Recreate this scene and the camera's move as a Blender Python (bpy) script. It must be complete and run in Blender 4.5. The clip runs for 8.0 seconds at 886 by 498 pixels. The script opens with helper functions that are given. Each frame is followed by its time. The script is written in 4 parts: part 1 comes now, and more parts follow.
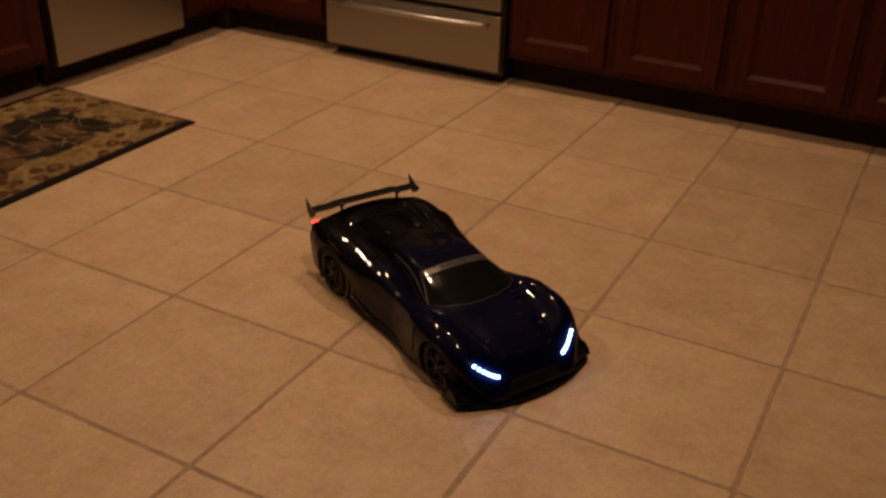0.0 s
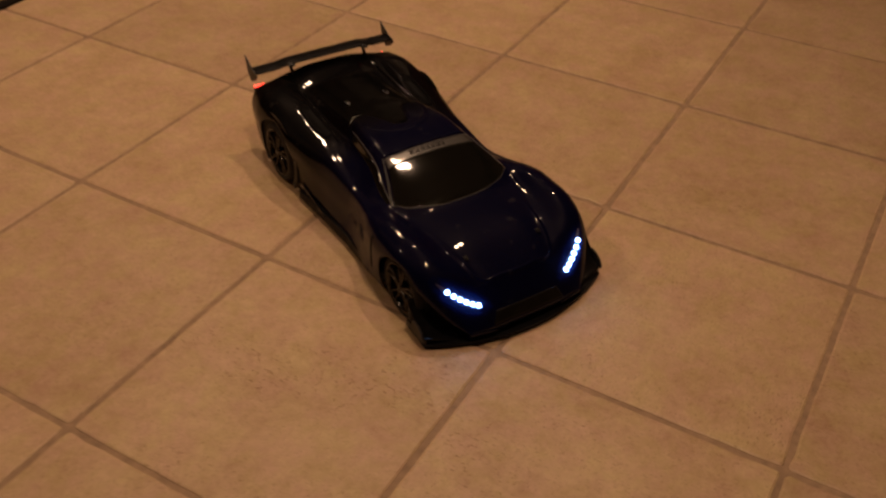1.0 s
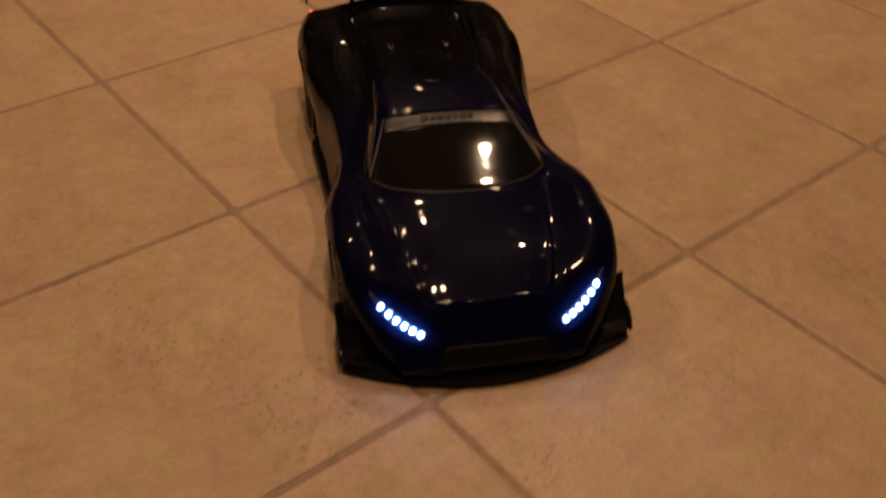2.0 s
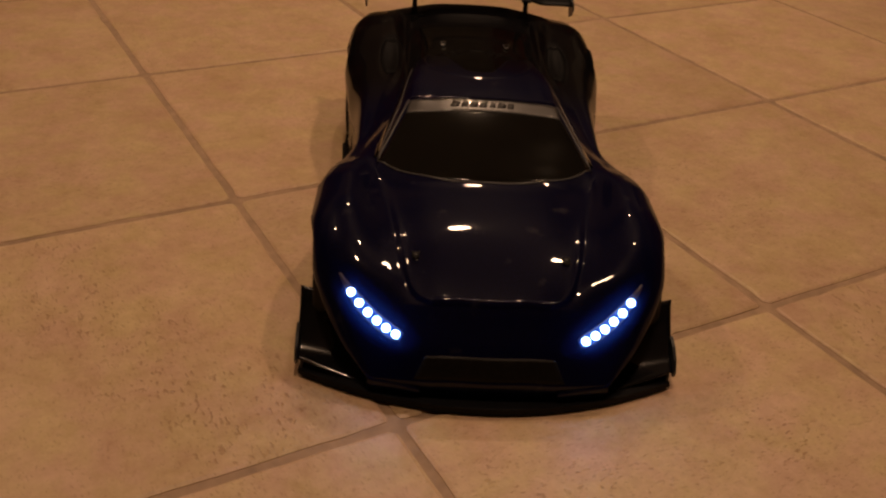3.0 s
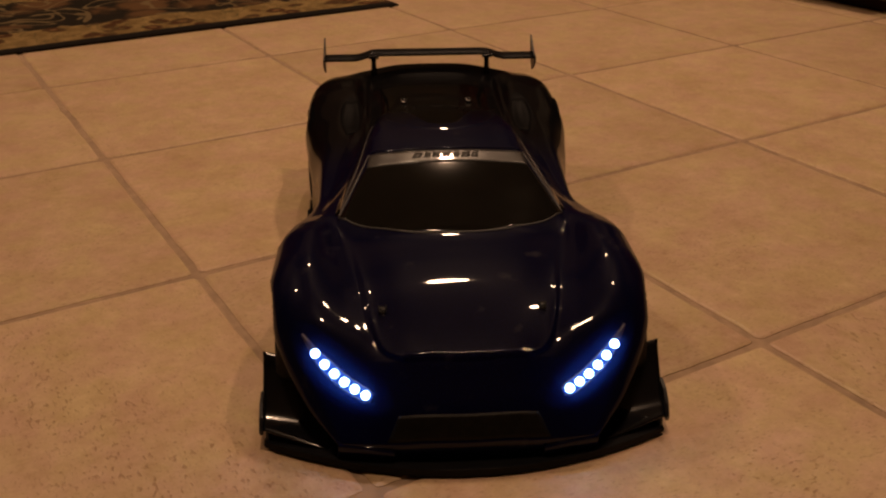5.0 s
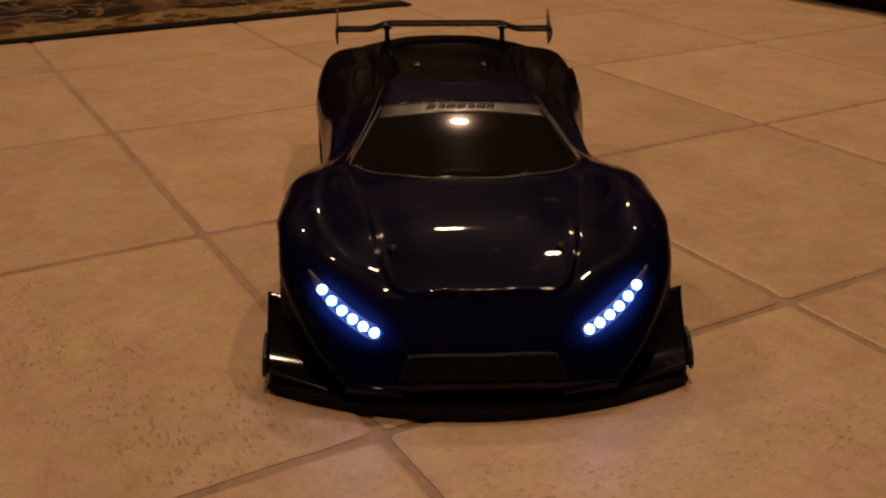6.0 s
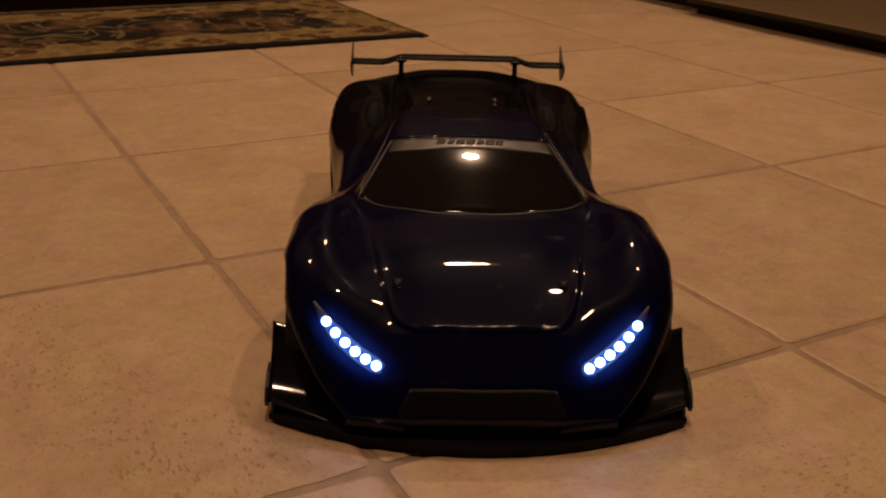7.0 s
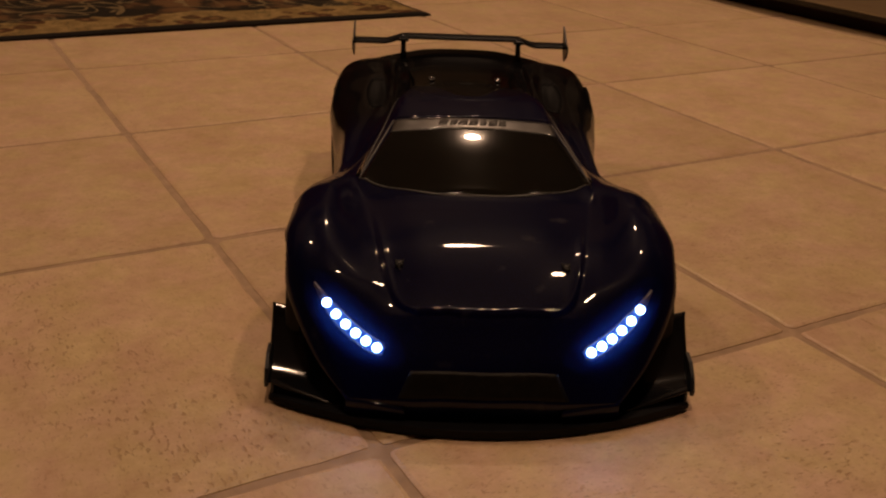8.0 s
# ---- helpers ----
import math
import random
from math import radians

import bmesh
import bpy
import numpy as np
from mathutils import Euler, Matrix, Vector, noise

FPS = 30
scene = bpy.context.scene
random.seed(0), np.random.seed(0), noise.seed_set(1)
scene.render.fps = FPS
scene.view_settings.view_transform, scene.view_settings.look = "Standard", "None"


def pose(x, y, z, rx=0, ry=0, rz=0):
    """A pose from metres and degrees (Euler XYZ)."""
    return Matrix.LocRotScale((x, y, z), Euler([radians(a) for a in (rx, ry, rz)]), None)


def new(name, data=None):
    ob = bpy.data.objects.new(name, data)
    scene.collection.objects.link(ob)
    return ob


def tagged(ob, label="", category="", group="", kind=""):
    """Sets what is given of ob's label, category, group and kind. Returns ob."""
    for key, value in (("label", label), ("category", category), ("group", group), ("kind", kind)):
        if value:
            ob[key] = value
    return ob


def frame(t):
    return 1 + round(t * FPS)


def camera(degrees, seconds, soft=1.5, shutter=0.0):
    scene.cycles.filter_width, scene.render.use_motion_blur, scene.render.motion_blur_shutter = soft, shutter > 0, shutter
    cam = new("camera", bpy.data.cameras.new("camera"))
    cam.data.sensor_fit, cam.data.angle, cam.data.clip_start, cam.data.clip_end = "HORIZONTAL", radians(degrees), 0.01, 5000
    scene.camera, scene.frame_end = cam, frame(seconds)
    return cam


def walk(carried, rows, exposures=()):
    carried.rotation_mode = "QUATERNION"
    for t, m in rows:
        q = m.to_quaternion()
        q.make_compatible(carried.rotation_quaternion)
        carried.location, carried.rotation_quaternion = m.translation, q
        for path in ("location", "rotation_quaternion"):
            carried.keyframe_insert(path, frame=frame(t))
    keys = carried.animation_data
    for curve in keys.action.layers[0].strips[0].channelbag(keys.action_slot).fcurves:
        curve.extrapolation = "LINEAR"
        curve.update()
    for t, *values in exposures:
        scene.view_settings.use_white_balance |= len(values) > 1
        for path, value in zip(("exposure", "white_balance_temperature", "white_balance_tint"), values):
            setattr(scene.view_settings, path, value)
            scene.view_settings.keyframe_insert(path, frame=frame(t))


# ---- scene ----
import functools

cam = camera(49.47, 8.0, soft=2.25, shutter=0.4)
walk(cam, [
    (0.0, pose(0.5489, -1.3317, 1.1039, 61.97, -1.50, 28.64)),
    (0.5, pose(0.4350, -1.1139, 1.0554, 56.39, -1.03, 30.26)),
    (0.7, pose(0.3994, -1.0230, 1.0300, 54.09, -1.36, 29.91)),
    (1.0, pose(0.4142, -0.9000, 0.9667, 51.62, -1.02, 30.09)),
    (1.2, pose(0.4237, -0.8101, 0.9365, 50.13, -1.78, 32.76)),
    (1.5, pose(0.4909, -0.6519, 0.8804, 50.19, -0.61, 43.42)),
    (1.8, pose(0.5106, -0.5113, 0.8193, 47.64, -1.70, 48.75)),
    (2.0, pose(0.5174, -0.4317, 0.7539, 50.87, -1.87, 51.17)),
    (2.2, pose(0.5226, -0.3760, 0.6917, 54.41, -2.49, 54.66)),
    (3.3, pose(0.5257, -0.2573, 0.5029, 59.91, -3.74, 61.40)),
    (3.5, pose(0.5253, -0.2467, 0.5001, 60.83, -3.87, 59.97)),
    (3.7, pose(0.5232, -0.2467, 0.4933, 60.94, -3.08, 59.49)),
    (4.0, pose(0.5245, -0.2389, 0.4915, 61.94, -0.71, 58.35)),
    (5.3, pose(0.5106, -0.2470, 0.4611, 64.74, -0.05, 59.16)),
    (5.5, pose(0.5104, -0.2441, 0.4297, 65.25, -0.13, 59.37)),
    (6.0, pose(0.5122, -0.2494, 0.3956, 66.01, -0.26, 59.78)),
    (6.5, pose(0.5199, -0.2477, 0.4050, 66.96, -1.04, 60.52)),
    (7.0, pose(0.5198, -0.2475, 0.4060, 67.55, -1.57, 61.11)),
    (7.5, pose(0.5173, -0.2485, 0.4053, 66.89, -1.86, 61.20)),
    (8.0, pose(0.5135, -0.2462, 0.4045, 66.37, -2.07, 61.28)),
], exposures=[(0.0, 0.04), (1.5, 0.07), (2.2, 0.06), (3.3, 0.15), (4.2, 0.18), (5.5, 0.15), (6.5, 0.06), (8.0, 0.06)])

# ---------------------------------------------------------------- world and lights
world = bpy.data.worlds.new("night")
scene.world = world
world.use_nodes = True
world.node_tree.nodes["Background"].inputs[0].default_value = (0.01, 0.008, 0.006, 1)
world.node_tree.nodes["Background"].inputs[1].default_value = 0.2

CEILING = 2.44
LAMP_WARM = (1.0, 0.622, 0.388)
# recessed ceiling lamps: x, y, watts
LAMPS = [(-1.90, 1.27, 10.0), (-0.55, 1.25, 9.3), (0.15, -0.05, 9.3), (-1.95, -0.70, 10.4)]


# ---------------------------------------------------------------- materials
def nodes_of(mat):
    mat.use_nodes = True
    return mat.node_tree.nodes, mat.node_tree.links


def plain(name, colour, rough=0.5, metal=0.0, coat=0.0, vary=0.12, scale=30.0, bump=0.0, specular=0.5):
    """A surface of one colour with two scales of variation in colour and gloss."""
    mat = bpy.data.materials.new(name)
    n, l = nodes_of(mat)
    b = n["Principled BSDF"]
    co = n.new("ShaderNodeTexCoord")
    big = n.new("ShaderNodeTexNoise")
    big.inputs["Scale"].default_value = scale * 0.2
    fine = n.new("ShaderNodeTexNoise")
    fine.inputs["Scale"].default_value = scale
    fine.inputs["Detail"].default_value = 6
    l.new(co.outputs["Object"], big.inputs["Vector"])
    l.new(co.outputs["Object"], fine.inputs["Vector"])
    mix = n.new("ShaderNodeMath")
    mix.operation = "MULTIPLY_ADD"
    mix.inputs[1].default_value = 0.6
    l.new(fine.outputs[0], mix.inputs[0])
    half = n.new("ShaderNodeMath")
    half.operation = "MULTIPLY"
    half.inputs[1].default_value = 0.4
    l.new(big.outputs[0], half.inputs[0])
    l.new(half.outputs[0], mix.inputs[2])
    ramp = n.new("ShaderNodeValToRGB")
    ramp.color_ramp.elements[0].position, ramp.color_ramp.elements[1].position = 0.3, 0.7
    ramp.color_ramp.elements[0].color = (*[c * (1 - vary) for c in colour], 1)
    ramp.color_ramp.elements[1].color = (*[min(1, c * (1 + vary)) for c in colour], 1)
    l.new(mix.outputs[0], ramp.inputs[0])
    l.new(ramp.outputs[0], b.inputs["Base Color"])
    rr = n.new("ShaderNodeMapRange")
    rr.inputs["To Min"].default_value, rr.inputs["To Max"].default_value = rough * 0.85, min(1, rough * 1.15)
    l.new(mix.outputs[0], rr.inputs[0])
    l.new(rr.outputs[0], b.inputs["Roughness"])
    b.inputs["Metallic"].default_value = metal
    b.inputs["Coat Weight"].default_value = coat
    b.inputs["Coat Roughness"].default_value = 0.03
    b.inputs["Specular IOR Level"].default_value = specular
    if bump:
        bm_ = n.new("ShaderNodeBump")
        bm_.inputs["Strength"].default_value, bm_.inputs["Distance"].default_value = bump, 0.001
        l.new(fine.outputs[0], bm_.inputs["Height"])
        l.new(bm_.outputs[0], b.inputs["Normal"])
    return mat


def glow(name, colour, strength):
    mat = bpy.data.materials.new(name)
    n, l = nodes_of(mat)
    b = n["Principled BSDF"]
    b.inputs["Base Color"].default_value = (0.8, 0.8, 0.8, 1)
    b.inputs["Emission Color"].default_value = (*colour, 1)
    b.inputs["Emission Strength"].default_value = strength
    return mat


def tile_material():
    mat = bpy.data.materials.new("beige_ceramic_tile")
    n, l = nodes_of(mat)
    b = n["Principled BSDF"]
    co = n.new("ShaderNodeTexCoord")
    info = n.new("ShaderNodeObjectInfo")
    shift = n.new("ShaderNodeVectorMath")
    shift.operation = "MULTIPLY_ADD"
    shift.inputs[1].default_value = (37, 53, 71)
    l.new(info.outputs["Random"], shift.inputs[0])
    l.new(co.outputs["Object"], shift.inputs[2])

    def tex(scale, detail, rough=0.55, warp=0.0):
        t = n.new("ShaderNodeTexNoise")
        t.inputs["Scale"].default_value, t.inputs["Detail"].default_value = scale, detail
        t.inputs["Roughness"].default_value, t.inputs["Distortion"].default_value = rough, warp
        l.new(shift.outputs[0], t.inputs["Vector"])
        return t

    stretch = n.new("ShaderNodeMapping")
    stretch.inputs["Scale"].default_value = (0.75, 1.45, 1.0)
    l.new(shift.outputs[0], stretch.inputs["Vector"])
    cloud, grain, mottle = tex(8, 4, 0.6, 0.1), tex(110, 5, 0.75), tex(38, 5, 0.68, 0.15)
    hue, patch, pits, fleck = tex(21, 4, 0.62, 0.15), tex(7, 3, 0.6), tex(190, 2, 0.5), tex(280, 2, 0.5)
    for t in (pits, fleck):
        l.new(stretch.outputs[0], t.inputs["Vector"])

    def calc(op, a, b_, c=None):
        k = n.new("ShaderNodeMath")
        k.operation = op
        for i, v in enumerate((a, b_, c)):
            if isinstance(v, (int, float)):
                k.inputs[i].default_value = v
            elif v is not None:
                l.new(v, k.inputs[i])
        return k.outputs[0]

    def span(v, lo, hi):
        k = n.new("ShaderNodeMapRange")
        k.inputs["From Min"].default_value, k.inputs["From Max"].default_value = lo, hi
        l.new(v, k.inputs[0])
        return k.outputs[0]

    def blend(f, a, b_, kind="MIX"):
        k = n.new("ShaderNodeMix")
        k.data_type, k.blend_type = "RGBA", kind
        if isinstance(f, (int, float)):
            k.inputs["Factor"].default_value = f
        else:
            l.new(f, k.inputs["Factor"])
        for key, v in (("A", a), ("B", b_)):
            if isinstance(v, tuple):
                k.inputs[key].default_value = (*v, 1)
            else:
                l.new(v, k.inputs[key])
        return k.outputs["Result"]

    tone_v = calc("MULTIPLY_ADD", grain.outputs[0], 0.30, calc("MULTIPLY_ADD", mottle.outputs[0], 0.34, calc("MULTIPLY", cloud.outputs[0], 0.36)))
    ground = blend(span(tone_v, 0.37, 0.63), (0.466, 0.319, 0.206), (0.660, 0.503, 0.353))
    ground = blend(span(hue.outputs[0], 0.36, 0.64), blend(1.0, ground, (1.025, 0.965, 0.96), "MULTIPLY"), blend(1.0, ground, (0.995, 1.035, 0.83), "MULTIPLY"))
    # brown pits gathered in patches, and fine flecks all over
    both = calc("MULTIPLY", span(pits.outputs[0], 0.62, 0.68), span(patch.outputs[0], 0.42, 0.60))
    dots = calc("MULTIPLY", span(fleck.outputs[0], 0.61, 0.69), 0.38)
    ground = blend(dots, ground, (0.30, 0.18, 0.10))
    ground = blend(calc("MULTIPLY", both, 0.40), ground, (0.25, 0.13, 0.055))
    tone = n.new("ShaderNodeHueSaturation")
    val = n.new("ShaderNodeMapRange")
    val.inputs["To Min"].default_value, val.inputs["To Max"].default_value = 0.93, 1.05
    l.new(info.outputs["Random"], val.inputs[0])
    l.new(val.outputs[0], tone.inputs["Value"])
    l.new(ground, tone.inputs["Color"])
    l.new(tone.outputs[0], b.inputs["Base Color"])
    rr = n.new("ShaderNodeMapRange")
    rr.inputs["To Min"].default_value, rr.inputs["To Max"].default_value = 0.34, 0.52
    l.new(grain.outputs[0], rr.inputs[0])
    l.new(rr.outputs[0], b.inputs["Roughness"])
    b.inputs["Specular IOR Level"].default_value = 0.35
    high = n.new("ShaderNodeMath")
    high.operation = "SUBTRACT"
    l.new(mottle.outputs[0], high.inputs[0])
    l.new(both, high.inputs[1])
    bump = n.new("ShaderNodeBump")
    bump.inputs["Strength"].default_value, bump.inputs["Distance"].default_value = 0.6, 0.0013
    l.new(high.outputs[0], bump.inputs["Height"])
    l.new(bump.outputs[0], b.inputs["Normal"])
    return mat


def wood_material():
    mat = bpy.data.materials.new("dark_cherry_wood")
    n, l = nodes_of(mat)
    b = n["Principled BSDF"]
    co = n.new("ShaderNodeTexCoord")
    info = n.new("ShaderNodeObjectInfo")
    sh = n.new("ShaderNodeVectorMath")
    sh.operation = "MULTIPLY_ADD"
    sh.inputs[1].default_value = (3, 5, 7)
    l.new(info.outputs["Random"], sh.inputs[0])
    l.new(co.outputs["Object"], sh.inputs[2])
    mp = n.new("ShaderNodeMapping")
    mp.inputs["Scale"].default_value = (22, 22, 2.2)
    l.new(sh.outputs[0], mp.inputs["Vector"])
    grain = n.new("ShaderNodeTexNoise")
    grain.inputs["Scale"].default_value, grain.inputs["Detail"].default_value = 3, 8
    grain.inputs["Distortion"].default_value = 0.8
    l.new(mp.outputs[0], grain.inputs["Vector"])
    ramp = n.new("ShaderNodeValToRGB")
    e = ramp.color_ramp.elements
    e[0].position, e[0].color = 0.25, (0.036, 0.0052, 0.0018, 1)
    e[1].position, e[1].color = 0.78, (0.078, 0.0125, 0.0042, 1)
    l.new(grain.outputs[0], ramp.inputs[0])
    l.new(ramp.outputs[0], b.inputs["Base Color"])
    b.inputs["Specular IOR Level"].default_value = 0.2
    b.inputs["Roughness"].default_value = 0.42
    bump = n.new("ShaderNodeBump")
    bump.inputs["Strength"].default_value, bump.inputs["Distance"].default_value = 0.2, 0.0006
    l.new(grain.outputs[0], bump.inputs["Height"])
    l.new(bump.outputs[0], b.inputs["Normal"])
    return mat


def steel_material():
    mat = bpy.data.materials.new("brushed_stainless_steel")
    n, l = nodes_of(mat)
    b = n["Principled BSDF"]
    co = n.new("ShaderNodeTexCoord")
    mp = n.new("ShaderNodeMapping")
    mp.inputs["Scale"].default_value = (2, 2, 260)
    l.new(co.outputs["Object"], mp.inputs["Vector"])
    t = n.new("ShaderNodeTexNoise")
    t.inputs["Scale"].default_value, t.inputs["Detail"].default_value = 3, 5
    l.new(mp.outputs[0], t.inputs["Vector"])
    ramp = n.new("ShaderNodeValToRGB")
    ramp.color_ramp.elements[0].color, ramp.color_ramp.elements[1].color = (0.315, 0.300, 0.258, 1), (0.415, 0.398, 0.345, 1)
    l.new(t.outputs[0], ramp.inputs[0])
    l.new(ramp.outputs[0], b.inputs["Base Color"])
    b.inputs["Metallic"].default_value = 1.0
    b.inputs["Roughness"].default_value = 0.42
    b.inputs["Anisotropic"].default_value = 0.5
    bump = n.new("ShaderNodeBump")
    bump.inputs["Strength"].default_value, bump.inputs["Distance"].default_value = 0.12, 0.0004
    l.new(t.outputs[0], bump.inputs["Height"])
    l.new(bump.outputs[0], b.inputs["Normal"])
    return mat


def paint_material():
    """Navy base colour, black towards the tail, under clear gloss, with a little dust."""
    mat = bpy.data.materials.new("navy_gloss_paint")
    n, l = nodes_of(mat)
    b = n["Principled BSDF"]
    co = n.new("ShaderNodeTexCoord")
    flake = n.new("ShaderNodeTexNoise")
    flake.inputs["Scale"].default_value, flake.inputs["Detail"].default_value = 900, 2
    dust = n.new("ShaderNodeTexNoise")
    dust.inputs["Scale"].default_value, dust.inputs["Detail"].default_value = 38, 7
    l.new(co.outputs["Object"], flake.inputs["Vector"])
    l.new(co.outputs["Object"], dust.inputs["Vector"])
    ramp = n.new("ShaderNodeValToRGB")
    e = ramp.color_ramp.elements
    e[0].position, e[0].color = 0.35, (0.0011, 0.0012, 0.0105, 1)
    e[1].position, e[1].color = 0.70, (0.0021, 0.0025, 0.0230, 1)
    l.new(flake.outputs[0], ramp.inputs[0])
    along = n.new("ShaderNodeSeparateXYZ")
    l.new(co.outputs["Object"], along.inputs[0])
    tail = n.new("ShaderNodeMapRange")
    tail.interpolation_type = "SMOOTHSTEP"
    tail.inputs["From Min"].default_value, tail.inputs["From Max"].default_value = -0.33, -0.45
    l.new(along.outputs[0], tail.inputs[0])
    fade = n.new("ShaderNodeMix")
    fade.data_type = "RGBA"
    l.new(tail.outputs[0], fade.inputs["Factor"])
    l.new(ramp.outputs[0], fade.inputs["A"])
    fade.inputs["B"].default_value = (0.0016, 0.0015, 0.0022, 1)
    dm = n.new("ShaderNodeMapRange")
    dm.inputs["From Min"].default_value, dm.inputs["From Max"].default_value = 0.64, 0.80
    dm.inputs["To Max"].default_value = 0.08
    l.new(dust.outputs[0], dm.inputs[0])
    col = n.new("ShaderNodeMix")
    col.data_type = "RGBA"
    l.new(dm.outputs[0], col.inputs["Factor"])
    l.new(fade.outputs["Result"], col.inputs["A"])
    col.inputs["B"].default_value = (0.35, 0.33, 0.30, 1)
    l.new(col.outputs["Result"], b.inputs["Base Color"])
    b.inputs["Roughness"].default_value = 0.40
    b.inputs["Metallic"].default_value = 0.0
    b.inputs["Specular IOR Level"].default_value = 0.03
    b.inputs["Coat Weight"].default_value = 0.48
    cr = n.new("ShaderNodeMapRange")
    cr.inputs["To Min"].default_value, cr.inputs["To Max"].default_value = 0.015, 0.05
    l.new(dust.outputs[0], cr.inputs[0])
    l.new(cr.outputs[0], b.inputs["Coat Roughness"])
    return mat


RUG_W, RUG_L = 0.62, 1.55


def rug_material():
    """Tan floral border round a black field with vines; all in the rug's own metres, middle at the origin."""
    mat = bpy.data.materials.new("woven_floral_rug")
    n, l = nodes_of(mat)
    b = n["Principled BSDF"]
    co = n.new("ShaderNodeTexCoord")
    sep = n.new("ShaderNodeSeparateXYZ")
    l.new(co.outputs["Object"], sep.inputs[0])

    def m(op, a, b_=None, c=None):
        k = n.new("ShaderNodeMath")
        k.operation = op
        for i, v in enumerate((a, b_, c)):
            if v is None:
                continue
            if isinstance(v, (int, float)):
                k.inputs[i].default_value = v
            else:
                l.new(v, k.inputs[i])
        return k.outputs[0]

    dx = m("SUBTRACT", RUG_W / 2, m("ABSOLUTE", sep.outputs[0]))
    dy = m("SUBTRACT", RUG_L / 2, m("ABSOLUTE", sep.outputs[1]))
    d = m("MINIMUM", dx, dy)

    def noise_(scale, detail=4, warp=0.0):
        t = n.new("ShaderNodeTexNoise")
        t.inputs["Scale"].default_value, t.inputs["Detail"].default_value, t.inputs["Distortion"].default_value = scale, detail, warp
        l.new(co.outputs["Object"], t.inputs["Vector"])
        return t.outputs[0]

    def mixc(f, a, b_):
        k = n.new("ShaderNodeMix")
        k.data_type = "RGBA"
        if isinstance(f, (int, float)):
            k.inputs["Factor"].default_value = f
        else:
            l.new(f, k.inputs["Factor"])
        for key, v in (("A", a), ("B", b_)):
            if isinstance(v, tuple):
                k.inputs[key].default_value = (*v, 1)
            else:
                l.new(v, k.inputs[key])
        return k.outputs["Result"]

    def step(v, lo, hi):
        k = n.new("ShaderNodeMapRange")
        k.interpolation_type = "SMOOTHSTEP"
        k.inputs["From Min"].default_value, k.inputs["From Max"].default_value = lo, hi
        l.new(v, k.inputs[0])
        return k.outputs[0]

    # warped coordinates for the flowers
    wob = n.new("ShaderNodeTexNoise")
    wob.inputs["Scale"].default_value = 9
    l.new(co.outputs["Object"], wob.inputs["Vector"])
    vm = n.new("ShaderNodeVectorMath")
    vm.operation = "MULTIPLY_ADD"
    vm.inputs[1].default_value = (0.05, 0.05, 0)
    l.new(wob.outputs["Color"], vm.inputs[0])
    l.new(co.outputs["Object"], vm.inputs[2])

    def cells(scale, feature="F1"):
        t = n.new("ShaderNodeTexVoronoi")
        t.feature = feature
        t.inputs["Scale"].default_value = scale
        l.new(vm.outputs[0], t.inputs["Vector"])
        return t.outputs["Distance"]

    flower = cells(17)
    petal = m("SUBTRACT", flower, m("MULTIPLY", noise_(70, 3), 0.28))
    tan = mixc(step(noise_(25, 6), 0.35, 0.65), (0.22, 0.145, 0.055), (0.34, 0.235, 0.095))
    ring = step(petal, 0.31, 0.20)
    heart = step(petal, 0.06, 0.01)
    border = mixc(ring, tan, (0.085, 0.038, 0.016))
    border = mixc(heart, border, (0.22, 0.12, 0.05))
    leaf = step(m("ABSOLUTE", m("SUBTRACT", noise_(16, 2, 1.5), 0.5)), 0.03, 0.012)
    border = mixc(m("MULTIPLY", leaf, 0.6), border, (0.10, 0.085, 0.035))
    # dark field with curling vines and a worn red heart
    vine = step(m("ABSOLUTE", m("SUBTRACT", noise_(7, 1, 1.6), 0.5)), 0.034, 0.014)
    bloom = step(m("SUBTRACT", cells(8), m("MULTIPLY", noise_(30, 4), 0.5)), 0.34, 0.08)
    field = mixc(bloom, (0.020, 0.016, 0.011), (0.145, 0.078, 0.034))
    field = mixc(m("MULTIPLY", vine, 0.75), field, (0.23, 0.17, 0.085))
    rug = mixc(step(m("ADD", d, m("MULTIPLY", noise_(14, 2), 0.11)), 0.205, 0.215), border, field)
    rug = mixc(step(dy, 0.013, 0.009), rug, (0.10, 0.06, 0.03))
    edge = step(dx, 0.029, 0.025)
    rug = mixc(edge, rug, (0.014, 0.012, 0.011))
    weave = noise_(420, 2)
    rug = mixc(m("MULTIPLY", weave, 0.35), rug, (0.02, 0.016, 0.012))
    l.new(rug, b.inputs["Base Color"])
    b.inputs["Roughness"].default_value = 0.95
    b.inputs["Specular IOR Level"].default_value = 0.1
    bump = n.new("ShaderNodeBump")
    bump.inputs["Strength"].default_value, bump.inputs["Distance"].default_value = 0.6, 0.0015
    l.new(weave, bump.inputs["Height"])
    l.new(bump.outputs[0], b.inputs["Normal"])
    return mat


